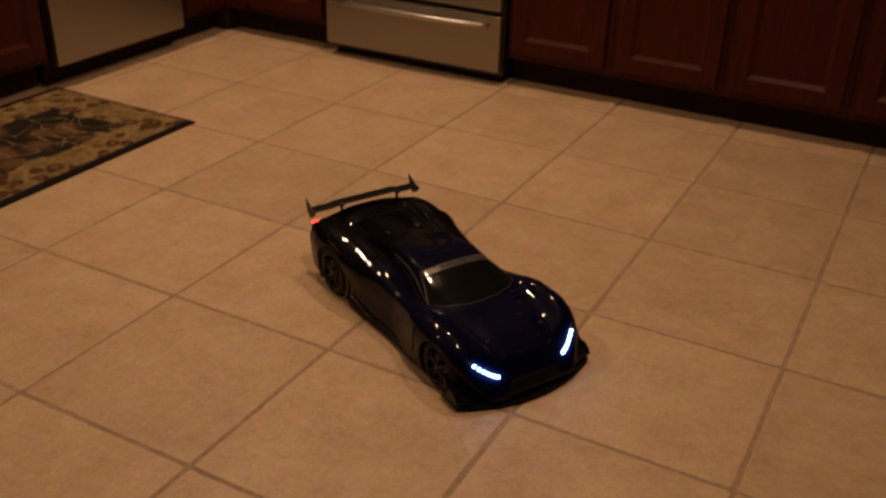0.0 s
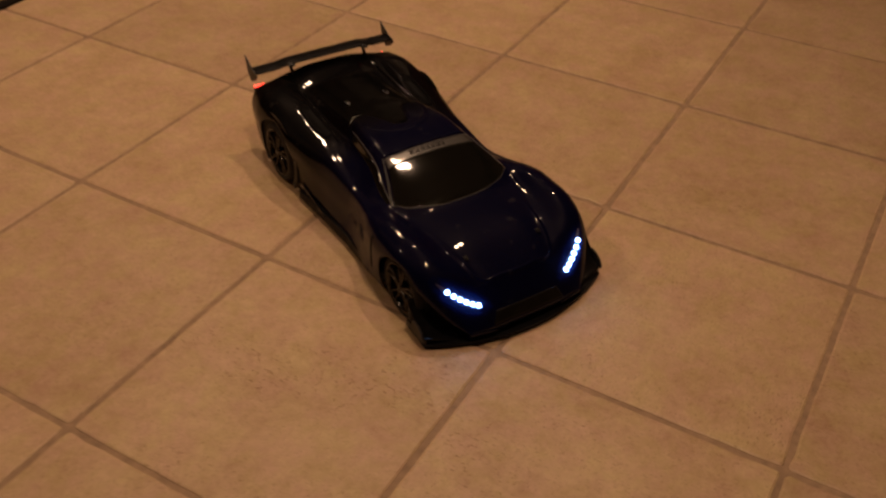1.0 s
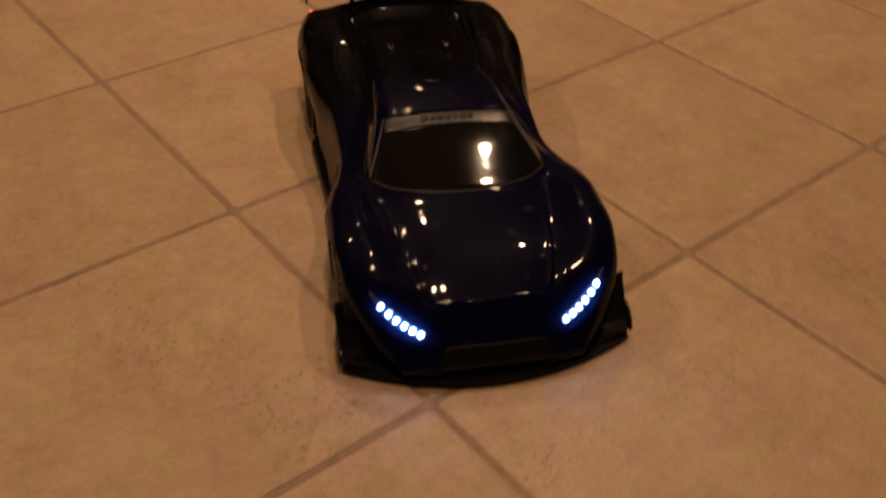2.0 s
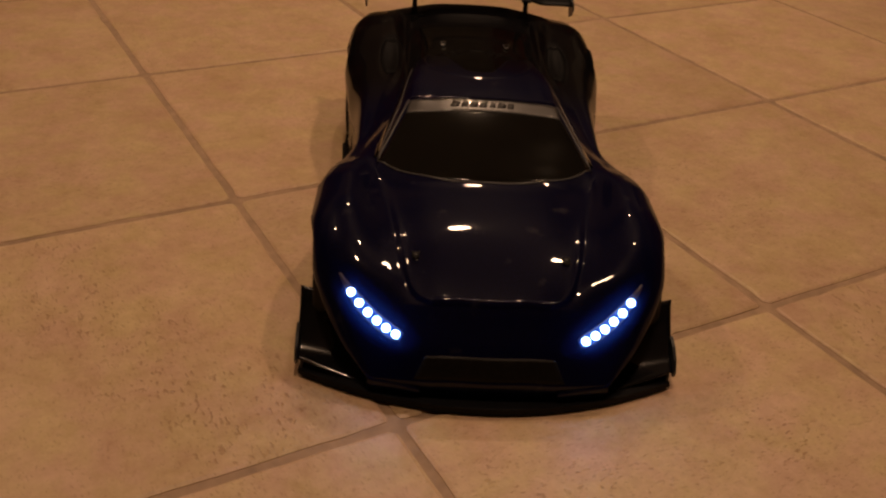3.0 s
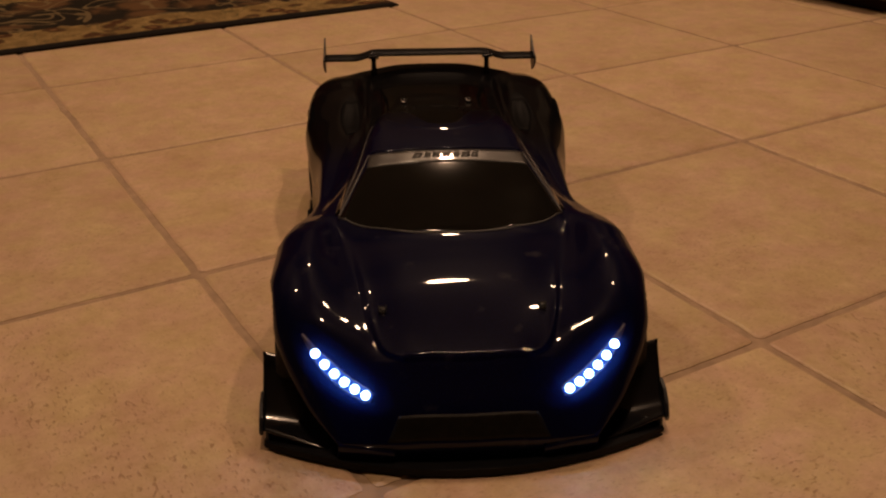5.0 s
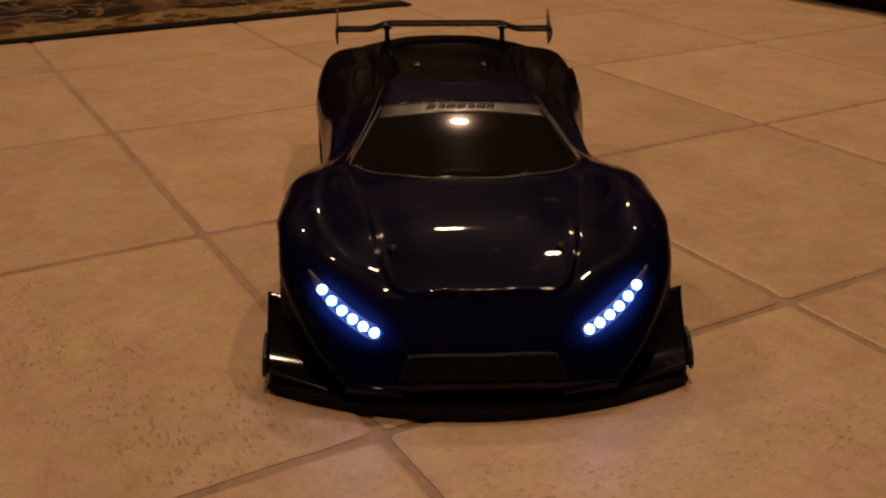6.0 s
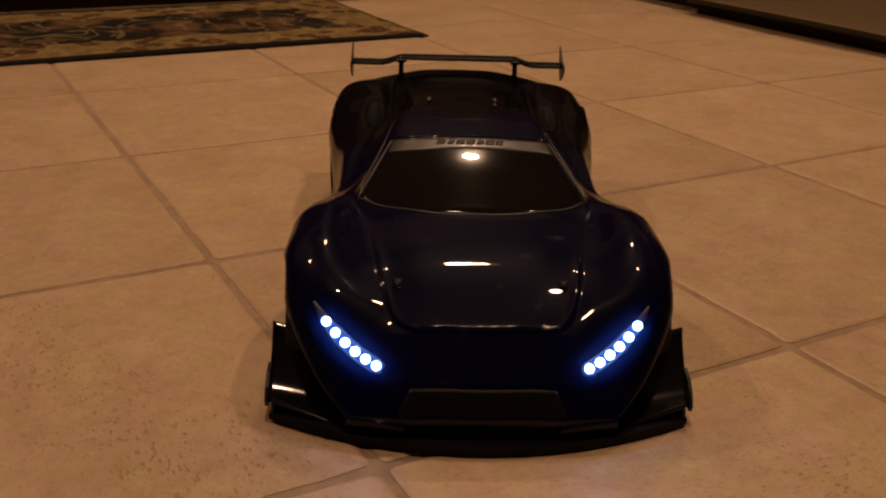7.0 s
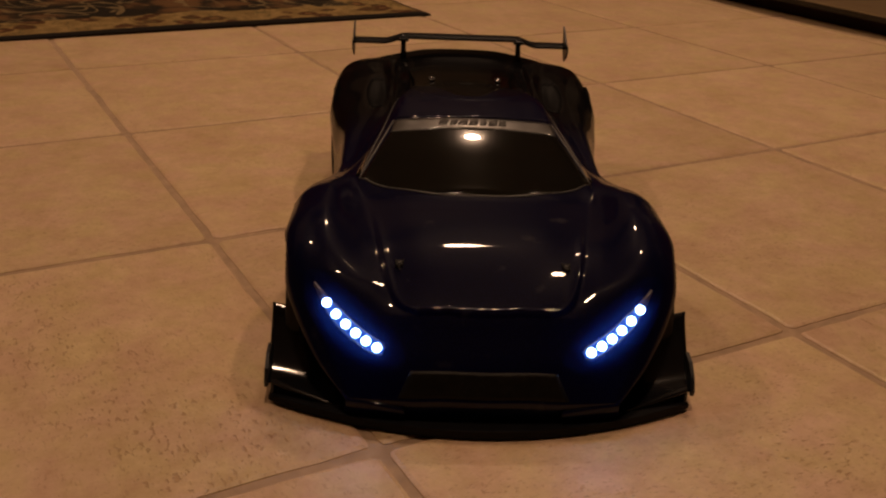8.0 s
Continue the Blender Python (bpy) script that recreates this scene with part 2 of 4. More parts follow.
TILE = tile_material()
GROUT = plain("brown_grout", (0.372, 0.262, 0.17), 0.9, vary=0.3, scale=60, bump=0.5)
WOOD = wood_material()
STEEL = steel_material()
PAINT = paint_material()
RUG = rug_material()
WALL = plain("warm_wall_paint", (0.10, 0.070, 0.046), 0.8, vary=0.05, scale=12, bump=0.1)
WHITE = plain("white_ceiling_paint", (0.32, 0.28, 0.235), 0.85, vary=0.04, scale=20, bump=0.1)
TOE = plain("black_toe_kick", (0.036, 0.018, 0.012), 0.7, vary=0.3, scale=20, specular=0.08)
BLACK_ENAMEL = plain("black_enamel", (0.010, 0.009, 0.008), 0.25, vary=0.2)
STONE = plain("dark_granite", (0.05, 0.04, 0.035), 0.2, vary=0.6, scale=120)
HANDLE = plain("polished_steel", (0.55, 0.53, 0.50), 0.32, metal=1.0, vary=0.05)
PLASTIC = plain("black_gloss_plastic", (0.008, 0.008, 0.009), 0.22, vary=0.3, scale=40, coat=0.4)
MATTE = plain("black_matte_plastic", (0.014, 0.014, 0.014), 0.45, vary=0.3, scale=60, specular=0.4)
RUBBER = plain("black_tyre_rubber", (0.014, 0.013, 0.012), 0.8, vary=0.3, scale=80, bump=0.3)
RIM = plain("dark_chrome_rim", (0.06, 0.056, 0.053), 0.2, metal=0.8, vary=0.2, scale=60)
GLASS = plain("black_tinted_window", (0.006, 0.006, 0.005), 0.12, coat=0.9, vary=0.2, specular=0.06)
TRIM = plain("grey_window_trim", (0.045, 0.043, 0.041), 0.4, vary=0.15, scale=80)
MARK = plain("dark_grey_print", (0.030, 0.029, 0.027), 0.4, vary=0.2, scale=90)
STRIP = plain("silver_grey_sun_strip", (0.054, 0.052, 0.049), 0.30, vary=0.15, scale=60, coat=0.6)
INTAKE_SHADE = plain("dark_intake_shade", (0.0035, 0.0035, 0.004), 0.5, vary=0.4, scale=200, specular=0.05)
MESH = plain("dark_brown_grille_mesh", (0.0068, 0.0058, 0.0048), 0.45, vary=0.4, scale=300, bump=0.4, specular=0.12)
SCOOP = plain("black_gloss_scoop", (0.006, 0.006, 0.007), 0.12, vary=0.3, scale=40)
UNDER = plain("black_shell_underside", (0.011, 0.011, 0.014), 0.6, vary=0.3, scale=40, specular=0.06)
LIP = plain("black_splitter_plastic", (0.006, 0.006, 0.007), 0.45, vary=0.3, scale=60, specular=0.1)
BEZEL = plain("grey_headlight_bezel", (0.07, 0.06, 0.062), 0.35, metal=0.2, vary=0.3, scale=90)
SOCKET = plain("dark_lamp_socket", (0.010, 0.012, 0.03), 0.25, vary=0.3, scale=90)
# headlight housing; its blue emission stands in for the lamps' scattered light
HOUSING = plain("emissive_headlight_housing", (0.010, 0.012, 0.03), 0.2, vary=0.3, scale=90)
HOUSING.node_tree.nodes["Principled BSDF"].inputs["Emission Color"].default_value = (0.05, 0.20, 1.0, 1)
HOUSING.node_tree.nodes["Principled BSDF"].inputs["Emission Strength"].default_value = 0.3
SMOKED = plain("smoked_clear_cover", (0.003, 0.003, 0.003), 0.12, vary=0.5, scale=40, specular=0.12)


def halo_material():
    """Thin clear plastic that scatters a little blue light, added for the headlights' halo."""
    mat = bpy.data.materials.new("blue_halo_plastic")
    n, l = nodes_of(mat)
    n.remove(n["Principled BSDF"])
    clear, milk, mix = n.new("ShaderNodeBsdfTransparent"), n.new("ShaderNodeBsdfTranslucent"), n.new("ShaderNodeMixShader")
    milk.inputs["Color"].default_value = (0.10, 0.22, 0.85, 1)
    mix.inputs["Fac"].default_value = 0.028
    l.new(clear.outputs[0], mix.inputs[1])
    l.new(milk.outputs[0], mix.inputs[2])
    l.new(mix.outputs[0], n["Material Output"].inputs["Surface"])
    return mat


HALO = halo_material()
LED_WHITE = glow("cold_white_led", (0.28, 0.50, 1.0), 17.0)
LED_RED = glow("red_led", (1.0, 0.03, 0.015), 6.0)
LAMP_GLOW = glow("lamp_lens", LAMP_WARM, 12.0)


# ---------------------------------------------------------------- mesh helpers
def link(name, bm, mat, parent=None, smooth=False):
    me = bpy.data.meshes.new(name)
    bmesh.ops.recalc_face_normals(bm, faces=bm.faces)
    bm.to_mesh(me)
    bm.free()
    me.materials.append(mat)
    if smooth:
        for p in me.polygons:
            p.use_smooth = True
    ob = new(name, me)
    if parent is not None:
        ob.parent = parent
    return ob


def part(name, bm, mat, parent, label="", smooth=False):
    ob = link(name, bm, mat, parent, smooth)
    if label:
        ob["label"] = label
    return ob


def box(x0, x1, y0, y1, z0, z1, bevel=0.0, seg=2, bm=None):
    bm = bm or bmesh.new()
    vs = bmesh.ops.create_cube(bm, size=1, matrix=Matrix.LocRotScale(((x0 + x1) / 2, (y0 + y1) / 2, (z0 + z1) / 2), None, (x1 - x0, y1 - y0, z1 - z0)))["verts"]
    if bevel:
        es = list({e for v in vs for e in v.link_edges})
        bmesh.ops.bevel(bm, geom=es, offset=bevel, segments=seg, profile=0.5, affect="EDGES", clamp_overlap=True)
    return bm


def tube(points, radius, sides=8, bm=None):
    """A round bar through the points, closed at both ends."""
    bm = bm or bmesh.new()
    pts = [Vector(p) for p in points]
    rings = []
    for i, p in enumerate(pts):
        d = (pts[min(i + 1, len(pts) - 1)] - pts[max(i - 1, 0)]).normalized()
        a = d.orthogonal().normalized() if abs(d.z) > 0.9 else d.cross(Vector((0, 0, 1))).normalized()
        c = d.cross(a)
        r = radius[i] if isinstance(radius, (list, tuple)) else radius
        rings.append([bm.verts.new(p + r * (math.cos(2 * math.pi * k / sides) * a + math.sin(2 * math.pi * k / sides) * c)) for k in range(sides)])
    for r0, r1 in zip(rings, rings[1:]):
        for k in range(sides):
            bm.faces.new((r0[k], r0[(k + 1) % sides], r1[(k + 1) % sides], r1[k]))
    bm.faces.new(rings[0][::-1])
    bm.faces.new(rings[-1])
    return bm


def lathe(profile, sides=32, axis="y", bm=None, closed=False):
    """Turns (radius, along) pairs round the axis."""
    bm = bm or bmesh.new()
    rings = []
    for r, a in profile:
        ring = []
        for k in range(sides):
            c, s = r * math.cos(2 * math.pi * k / sides), r * math.sin(2 * math.pi * k / sides)
            ring.append(bm.verts.new((c, a, s) if axis == "y" else (c, s, a)))
        rings.append(ring)
    pairs = list(zip(rings, rings[1:])) + ([(rings[-1], rings[0])] if closed else [])
    for r0, r1 in pairs:
        for k in range(sides):
            bm.faces.new((r0[k], r0[(k + 1) % sides], r1[(k + 1) % sides], r1[k]))
    if not closed:
        bm.faces.new(rings[0][::-1])
        bm.faces.new(rings[-1])
    return bm


def slab(outline, z0, z1, bm=None, bevel=0.0):
    """A flat plate from a plan outline."""
    bm = bm or bmesh.new()
    low = [bm.verts.new((x, y, z0)) for x, y in outline]
    top = [bm.verts.new((x, y, z1)) for x, y in outline]
    n = len(outline)
    f1, f2 = bm.faces.new(low[::-1]), bm.faces.new(top)
    for k in range(n):
        bm.faces.new((low[k], low[(k + 1) % n], top[(k + 1) % n], top[k]))
    if bevel:
        bmesh.ops.bevel(bm, geom=list(set(f1.edges) | set(f2.edges)), offset=bevel, segments=2, profile=0.5, affect="EDGES")
    return bm


def hold(name, m, label, category, group="", kind=""):
    """An empty that carries the parts of a thing."""
    ob = new(name)
    ob.empty_display_size = 0.05
    ob.matrix_world = m
    return tagged(ob, label, category, group, kind)


# ---------------------------------------------------------------- room
FRONT_Y = 1.74      # faces of the cabinets along the far wall
SIDE_X = -2.12      # faces of the cabinets along the side wall
X0, X1, Y0, Y1 = -2.74, 2.6, -2.9, 2.36


def wall(name, x0, x1, y0, y1):
    ob = link(name, box(x0, x1, y0, y1, -0.02, CEILING), WALL)
    return tagged(ob, "plain warm beige painted kitchen wall", "wall", kind="structure")


wall("wall_north", X0 - 0.1, X1 + 0.1, Y1, Y1 + 0.1)
wall("wall_south", X0 - 0.1, X1 + 0.1, Y0 - 0.1, Y0)
wall("wall_west", X0 - 0.1, X0, Y0, Y1)
wall("wall_east", X1, X1 + 0.1, Y0, Y1)
tagged(link("ceiling", box(X0 - 0.1, X1 + 0.1, Y0 - 0.1, Y1 + 0.1, CEILING, CEILING + 0.1), WHITE), "plain white painted kitchen ceiling", "ceiling", kind="structure")


def ceiling_lamp(x, y, watts):
    lamp = hold("ceiling_lamp", pose(x, y, CEILING), "round recessed warm ceiling lamp with a white ring", "lamp", "recessed ceiling lamps")
    part("ring", lathe([(0.066, -0.001), (0.089, -0.001), (0.089, -0.006), (0.074, -0.010), (0.066, -0.008)], 32, "z", closed=True), WHITE, lamp, "white trim ring", True)
    part("lens", lathe([(0.0005, -0.004), (0.065, -0.004), (0.065, -0.002), (0.0005, -0.002)], 32, "z"), LAMP_GLOW, lamp, "glowing frosted lens")
    data = bpy.data.lights.new("lamp_light", "AREA")
    data.shape, data.size, data.energy, data.color, data.spread = "DISK", 0.12, watts, LAMP_WARM, radians(150)
    li = new("lamp_light", data)
    li.parent = lamp
    li.location = (0, 0, -0.014)


for lx, ly, lw in LAMPS:
    ceiling_lamp(lx, ly, lw)


# ---------------------------------------------------------------- kitchen units
def shaker_door(w, z0, z1, parent, name="door"):
    """A framed door with a sunk panel; local x along the front, y outwards is minus."""
    t, rail = 0.020, 0.050
    bm = bmesh.new()
    for a in (box(0, rail, -t, 0, z0, z1, 0.0025), box(w - rail, w, -t, 0, z0, z1, 0.0025)):
        me = bpy.data.meshes.new("tmp")
        a.to_mesh(me)
        a.free()
        bm.from_mesh(me)
        bpy.data.meshes.remove(me)
    for za, zb in ((z0, z0 + rail), (z1 - rail, z1)):
        box(rail, w - rail, -t, 0, za, zb, 0.0, bm=bm)
    door = part(name, bm, WOOD, parent, "dark cherry framed door")
    # bead that slopes from the frame down to the panel
    bm = bmesh.new()
    ins, deep = 0.014, 0.009
    x0, x1, za, zb = rail, w - rail, z0 + rail, z1 - rail
    o = [bm.verts.new(p) for p in ((x0, -t, za), (x1, -t, za), (x1, -t, zb), (x0, -t, zb))]
    i = [bm.verts.new(p) for p in ((x0 + ins, -t + deep, za + ins), (x1 - ins, -t + deep, za + ins), (x1 - ins, -t + deep, zb - ins), (x0 + ins, -t + deep, zb - ins))]
    for k in range(4):
        bm.faces.new((o[k], o[(k + 1) % 4], i[(k + 1) % 4], i[k]))
    part("bead", bm, WOOD, door)
    part("panel", box(x0 + ins, x1 - ins, -t + deep, -0.002, za + ins, zb - ins), WOOD, door)
    return door


def base_cabinet(m, width, doors, label):
    """Local x along the front, the face frame at y = 0, the depth towards plus y."""
    cab = hold("base_cabinet", m, label, "cabinet", "kitchen base cabinets")
    part("body", box(0, width, 0.0, 0.60, 0.098, 0.87, 0.002), WOOD, cab, "dark cherry carcass and face frame")
    part("toe_kick", box(0, width, 0.072, 0.59, 0.0, 0.097), TOE, cab, "black recessed toe kick")
    for x0, w in doors:
        d = shaker_door(w - 0.024, 0.124, 0.843, cab)
        d.location = (x0 + 0.012, -0.001, 0)
    return cab


for k in range(7):
    base_cabinet(pose(-0.836 + 0.385 * k, FRONT_Y, 0), 0.384, [(0.008, 0.368)], "dark cherry base cabinet with a framed door")
corner = base_cabinet(pose(-2.118, FRONT_Y, 0), 0.524, [(0.085, 0.42)], "dark cherry corner cabinet beside the stove")
part("corner_filler", box(-0.09, 0.0, 0.0, 0.10, 0.0, 0.097), TOE, corner)
base_cabinet(pose(SIDE_X, 1.470, 0, 0, 0, 90), 0.268, [(0.010, 0.18)], "narrow dark cherry cabinet beside the dishwasher")
for k in range(5):
    base_cabinet(pose(SIDE_X, 0.826 - 0.46 * (k + 1), 0, 0, 0, 90), 0.459, [(0.010, 0.439)], "dark cherry base cabinet beside the dishwasher")


def worktop(name, x0, x1, y0, y1):
    return tagged(link(name, box(x0, x1, y0, y1, 0.872, 0.91, 0.006), STONE), "dark polished stone kitchen worktop", "worktop")


worktop("worktop", X0 + 0.002, -1.60, FRONT_Y - 0.03, Y1 - 0.002)
worktop("worktop", -0.832, 1.86, FRONT_Y - 0.03, Y1 - 0.002)
worktop("worktop", X0 + 0.002, SIDE_X + 0.03, -1.48, FRONT_Y - 0.034)


def dishwasher():
    dw = hold("dishwasher", pose(SIDE_X, 0.832, 0, 0, 0, 90), "stainless steel dishwasher with a black kick plate", "dishwasher")
    part("tub", box(0.004, 0.632, 0.002, 0.58, 0.104, 0.868, 0.003), BLACK_ENAMEL, dw)
    part("door", box(0.008, 0.628, -0.028, 0.0, 0.080, 0.72, 0.004), STEEL, dw, "brushed stainless door panel")
    part("control_panel", box(0.008, 0.628, -0.028, 0.0, 0.725, 0.862, 0.004), STEEL, dw)
    part("kick_plate", box(0.006, 0.630, 0.052, 0.07, 0.0, 0.10), TOE, dw, "black kick plate")
    part("handle", tube([(0.06, -0.03, 0.79), (0.065, -0.06, 0.79), (0.57, -0.06, 0.79), (0.575, -0.03, 0.79)], 0.008), HANDLE, dw)


dishwasher()


def cooker():
    """The stove: stainless drawer with a bowed bar, oven door, control strip, black sides."""
    st = hold("stove", pose(-1.592, 1.72, 0), "stainless steel kitchen stove with a bottom drawer", "stove")
    w = 0.752
    part("body", box(0.002, w - 0.002, 0.0, 0.62, 0.03, 0.905, 0.003), BLACK_ENAMEL, st, "black enamelled sides")
    part("base", box(0.02, w - 0.02, 0.03, 0.60, 0.0, 0.03), TOE, st)
    drawer = part("drawer", box(0.008, w - 0.008, -0.030, -0.001, 0.048, 0.250, 0.006, 3), STEEL, st, "brushed stainless drawer front")
    bar = [(0.066 + 0.636 * k / 20, -0.030 - 0.036 * math.sin(math.pi * k / 20) ** 0.35, 0.217) for k in range(21)]
    part("handle", tube(bar, [0.006 + 0.004 * math.sin(math.pi * k / 20) ** 0.5 for k in range(21)], 10), HANDLE, drawer, "bowed polished steel bar", True)
    door = part("oven_door", box(0.008, w - 0.008, -0.034, -0.001, 0.268, 0.74, 0.006, 3), STEEL, st, "brushed stainless oven door")
    part("window", box(0.13, w - 0.13, -0.037, -0.033, 0.38, 0.62, 0.001), BLACK_ENAMEL, door, "dark oven window")
    part("handle", tube([(0.07, -0.036, 0.70), (0.08, -0.075, 0.70), (w - 0.08, -0.075, 0.70), (w - 0.07, -0.036, 0.70)], 0.010), HANDLE, door)
    part("control_strip", box(0.008, w - 0.008, -0.030, -0.001, 0.755, 0.90, 0.006), STEEL, st)
    part("hob", box(0.0, w, -0.03, 0.62, 0.906, 0.916, 0.003), BLACK_ENAMEL, st)


cooker()


# ---------------------------------------------------------------- rug
def rug():
    bm = bmesh.new()
    nx, ny = 24, 60
    h = lambda x, y: 0.007 + 0.0012 * math.sin(9 * y + 2 * x) + 0.0008 * math.sin(23 * x + 5 * y)
    top = [[bm.verts.new((RUG_W * (i / nx - 0.5), RUG_L * (j / ny - 0.5), h(i / nx, j / ny) - (0.002 if i in (0, nx) or j in (0, ny) else 0))) for i in range(nx + 1)] for j in range(ny + 1)]
    for j in range(ny):
        for i in range(nx):
            bm.faces.new((top[j][i], top[j][i + 1], top[j + 1][i + 1], top[j + 1][i]))
    ring = [top[0][i] for i in range(nx)] + [top[j][nx] for j in range(ny)] + [top[ny][i] for i in range(nx, 0, -1)] + [top[j][0] for j in range(ny, 0, -1)]
    low = [bm.verts.new((v.co.x, v.co.y, 0.0005)) for v in ring]
    for k in range(len(ring)):
        q = (k + 1) % len(ring)
        bm.faces.new((ring[k], low[k], low[q], ring[q]))
    bm.faces.new(low[::-1])
    ob = link("rug", bm, RUG, smooth=True)
    ob.location = (-1.502 - RUG_W / 2, 0.842 - RUG_L / 2, 0)
    return tagged(ob, "flat tan and black floral kitchen rug with dark edges", "rug")


rug()


# ---------------------------------------------------------------- the model car
# local x forwards, y to its own left; the lip of the splitter is near x = 0
CAR = hold("toy_car", pose(0.0172, 0.0750, 0, 0, 0, -27.7), "dark navy radio-controlled model sports car with lit headlights", "toy car")


def curve(pairs):
    """A smooth function through (x, value) pairs that does not overshoot."""
    xs = np.array([p[0] for p in pairs])[::-1]
    ys = np.array([p[1] for p in pairs])[::-1]
    h, d = np.diff(xs), np.diff(ys) / np.diff(xs)
    m = np.empty(len(xs))
    m[0], m[-1] = d[0], d[-1]
    for i in range(1, len(xs) - 1):
        m[i] = 0 if d[i - 1] * d[i] <= 0 else 3 * (h[i - 1] + h[i]) / ((2 * h[i] + h[i - 1]) / d[i - 1] + (h[i] + 2 * h[i - 1]) / d[i])

    def f(x):
        x = min(max(x, xs[0]), xs[-1])
        i = min(max(int(np.searchsorted(xs, x)) - 1, 0), len(xs) - 2)
        t = (x - xs[i]) / h[i]
        return float((2 * t ** 3 - 3 * t ** 2 + 1) * ys[i] + (t ** 3 - 2 * t ** 2 + t) * h[i] * m[i] + (3 * t ** 2 - 2 * t ** 3) * ys[i + 1] + (t ** 3 - t ** 2) * h[i] * m[i + 1])
    return f


# profiles along the car
top_z = curve([(0, .026), (-.012, .0465), (-.028, .066), (-.0355, .0751), (-.0375, .0771), (-.04, .0787), (-.046, .0821), (-.06, .08889), (-.08, .09678), (-.1, .10251), (-.12, .10645), (-.14, .10963), (-.16, .11211), (-.187, .11592), (-.192, .11857), (-.197, .12017), (-.205, .12279), (-.22, .12783), (-.235, .1329), (-.245, .13625), (-.255, .13945), (-.265, .14247), (-.275, .1453), (-.285, .14797), (-.301, .15179), (-.335, .15602), (-.375, .158), (-.43, .154), (-.52, .147), (-.61, .141), (-.648, .145)])
edge_v = curve([(0, .05), (-.05, .065), (-.12, .078), (-.19, .094), (-.215, .098), (-.25, .091), (-.305, .077), (-.37, .071), (-.43, .065), (-.52, .063), (-.65, .066)])
edge_z = curve([(0, .025), (-.012, .0455), (-.028, .065), (-.0355, .0739), (-.0375, .0759), (-.04, .0775), (-.046, .0811), (-.06, .08823), (-.08, .0962), (-.1, .10136), (-.12, .10425), (-.14, .10632), (-.16, .10769), (-.19, .109), (-.215, .11629), (-.25, .13021), (-.28, .14059), (-.301, .14685), (-.36, .1525), (-.43, .147), (-.52, .139), (-.61, .135), (-.648, .14)])
dip_v = curve([(0, .07), (-.06, .088), (-.12, .096), (-.2, .107), (-.25, .104), (-.32, .092), (-.43, .083), (-.52, .082), (-.65, .086)])
dip_z = curve([(0, .0245), (-.012, .044), (-.03, .067), (-.06, .0935), (-.12, .108), (-.2, .1135), (-.25, .116), (-.32, .126), (-.4, .1235), (-.47, .1225), (-.54, .127), (-.6, .132), (-.65, .136)])
peak_v = curve([(0, .092), (-.05, .115), (-.12, .125), (-.18, .126), (-.24, .121), (-.3, .115), (-.38, .1063), (-.46, .0953), (-.54, .098), (-.6, .104), (-.65, .106)])
peak_z = curve([(0, .0235), (-.02, .053), (-.04, .08), (-.06, .1), (-.09, .1135), (-.14, .1225), (-.18, .123), (-.21, .1185), (-.25, .11), (-.3, .1045), (-.36, .1125), (-.42, .1196), (-.48, .128), (-.54, .1348), (-.6, .138), (-.65, .131)])
side_v = curve([(0, .099), (-.02, .1245), (-.05, .1455), (-.075, .1535), (-.10, .1575), (-.13, .1595), (-.18, .159), (-.215, .154), (-.26, .142), (-.315, .133), (-.38, .136), (-.46, .148), (-.54, .157), (-.60, .157), (-.65, .149)])
side_z = curve([(0, .021), (-.02, .042), (-.05, .070), (-.09, .088), (-.12, .094), (-.20, .094), (-.30, .075), (-.40, .085), (-.54, .104), (-.65, .098)])
drop = curve([(0, .22), (-.05, .24), (-.10, .30), (-.16, .30), (-.22, .24), (-.32, .22), (-.38, .212), (-.44, .276), (-.50, .365), (-.58, .22), (-.65, .22)])
bow = curve([(0, .026), (-.04, .018), (-.08, .010), (-.14, .003), (-.20, 0.0), (-.65, 0.0)])
tuck = curve([(0, .042), (-.03, .050), (-.058, .049), (-.072, .022), (-.085, .008), (-.12, .006), (-.19, .003), (-.25, -.005), (-.33, -.010), (-.42, -.005), (-.47, .004), (-.65, .008)])
SILL = 0.020


@functools.lru_cache(maxsize=4096)
def section(s):
    """Half of the body's outline at the station s, from the middle of the top down to the sill."""
    w, zw, zp, vp = side_v(s), side_z(s), peak_z(s), peak_v(s)
    return [(0, top_z(s)), (edge_v(s) * 0.62, top_z(s) * 0.62 + edge_z(s) * 0.38 + 0.0008), (edge_v(s), edge_z(s)), (dip_v(s), dip_z(s)), (vp, zp),
            (vp + (w - vp) * 0.70, zp + (zw - zp) * drop(s)), (w, zw), (w - tuck(s) * (0.35 + 0.14 * min(1, max(0, (s + 0.085) / 0.03))), (zw + SILL) * 0.5), (w - tuck(s), min(SILL, zw - 0.004))]


KNOTS = 8
# half width of the raised bonnet panel, and the ragged rear edge of the roof
bonnet_v = curve([(-.036, .044), (-.039, .053), (-.043, .0615), (-.050, .0675), (-.060, .0715), (-.075, .0755), (-.12, .0825), (-.19, .092)])
roof_s = curve([(.10, -.385), (.079, -.402), (.071, -.413), (.0625, -.424), (.053, -.430), (.042, -.429), (.032, -.420), (.022, -.392), (.012, -.370), (0, -.366)])


def ramp(x, lo, hi):
    x = min(max((x - lo) / (hi - lo), 0), 1)
    return x * x * (3 - 2 * x)


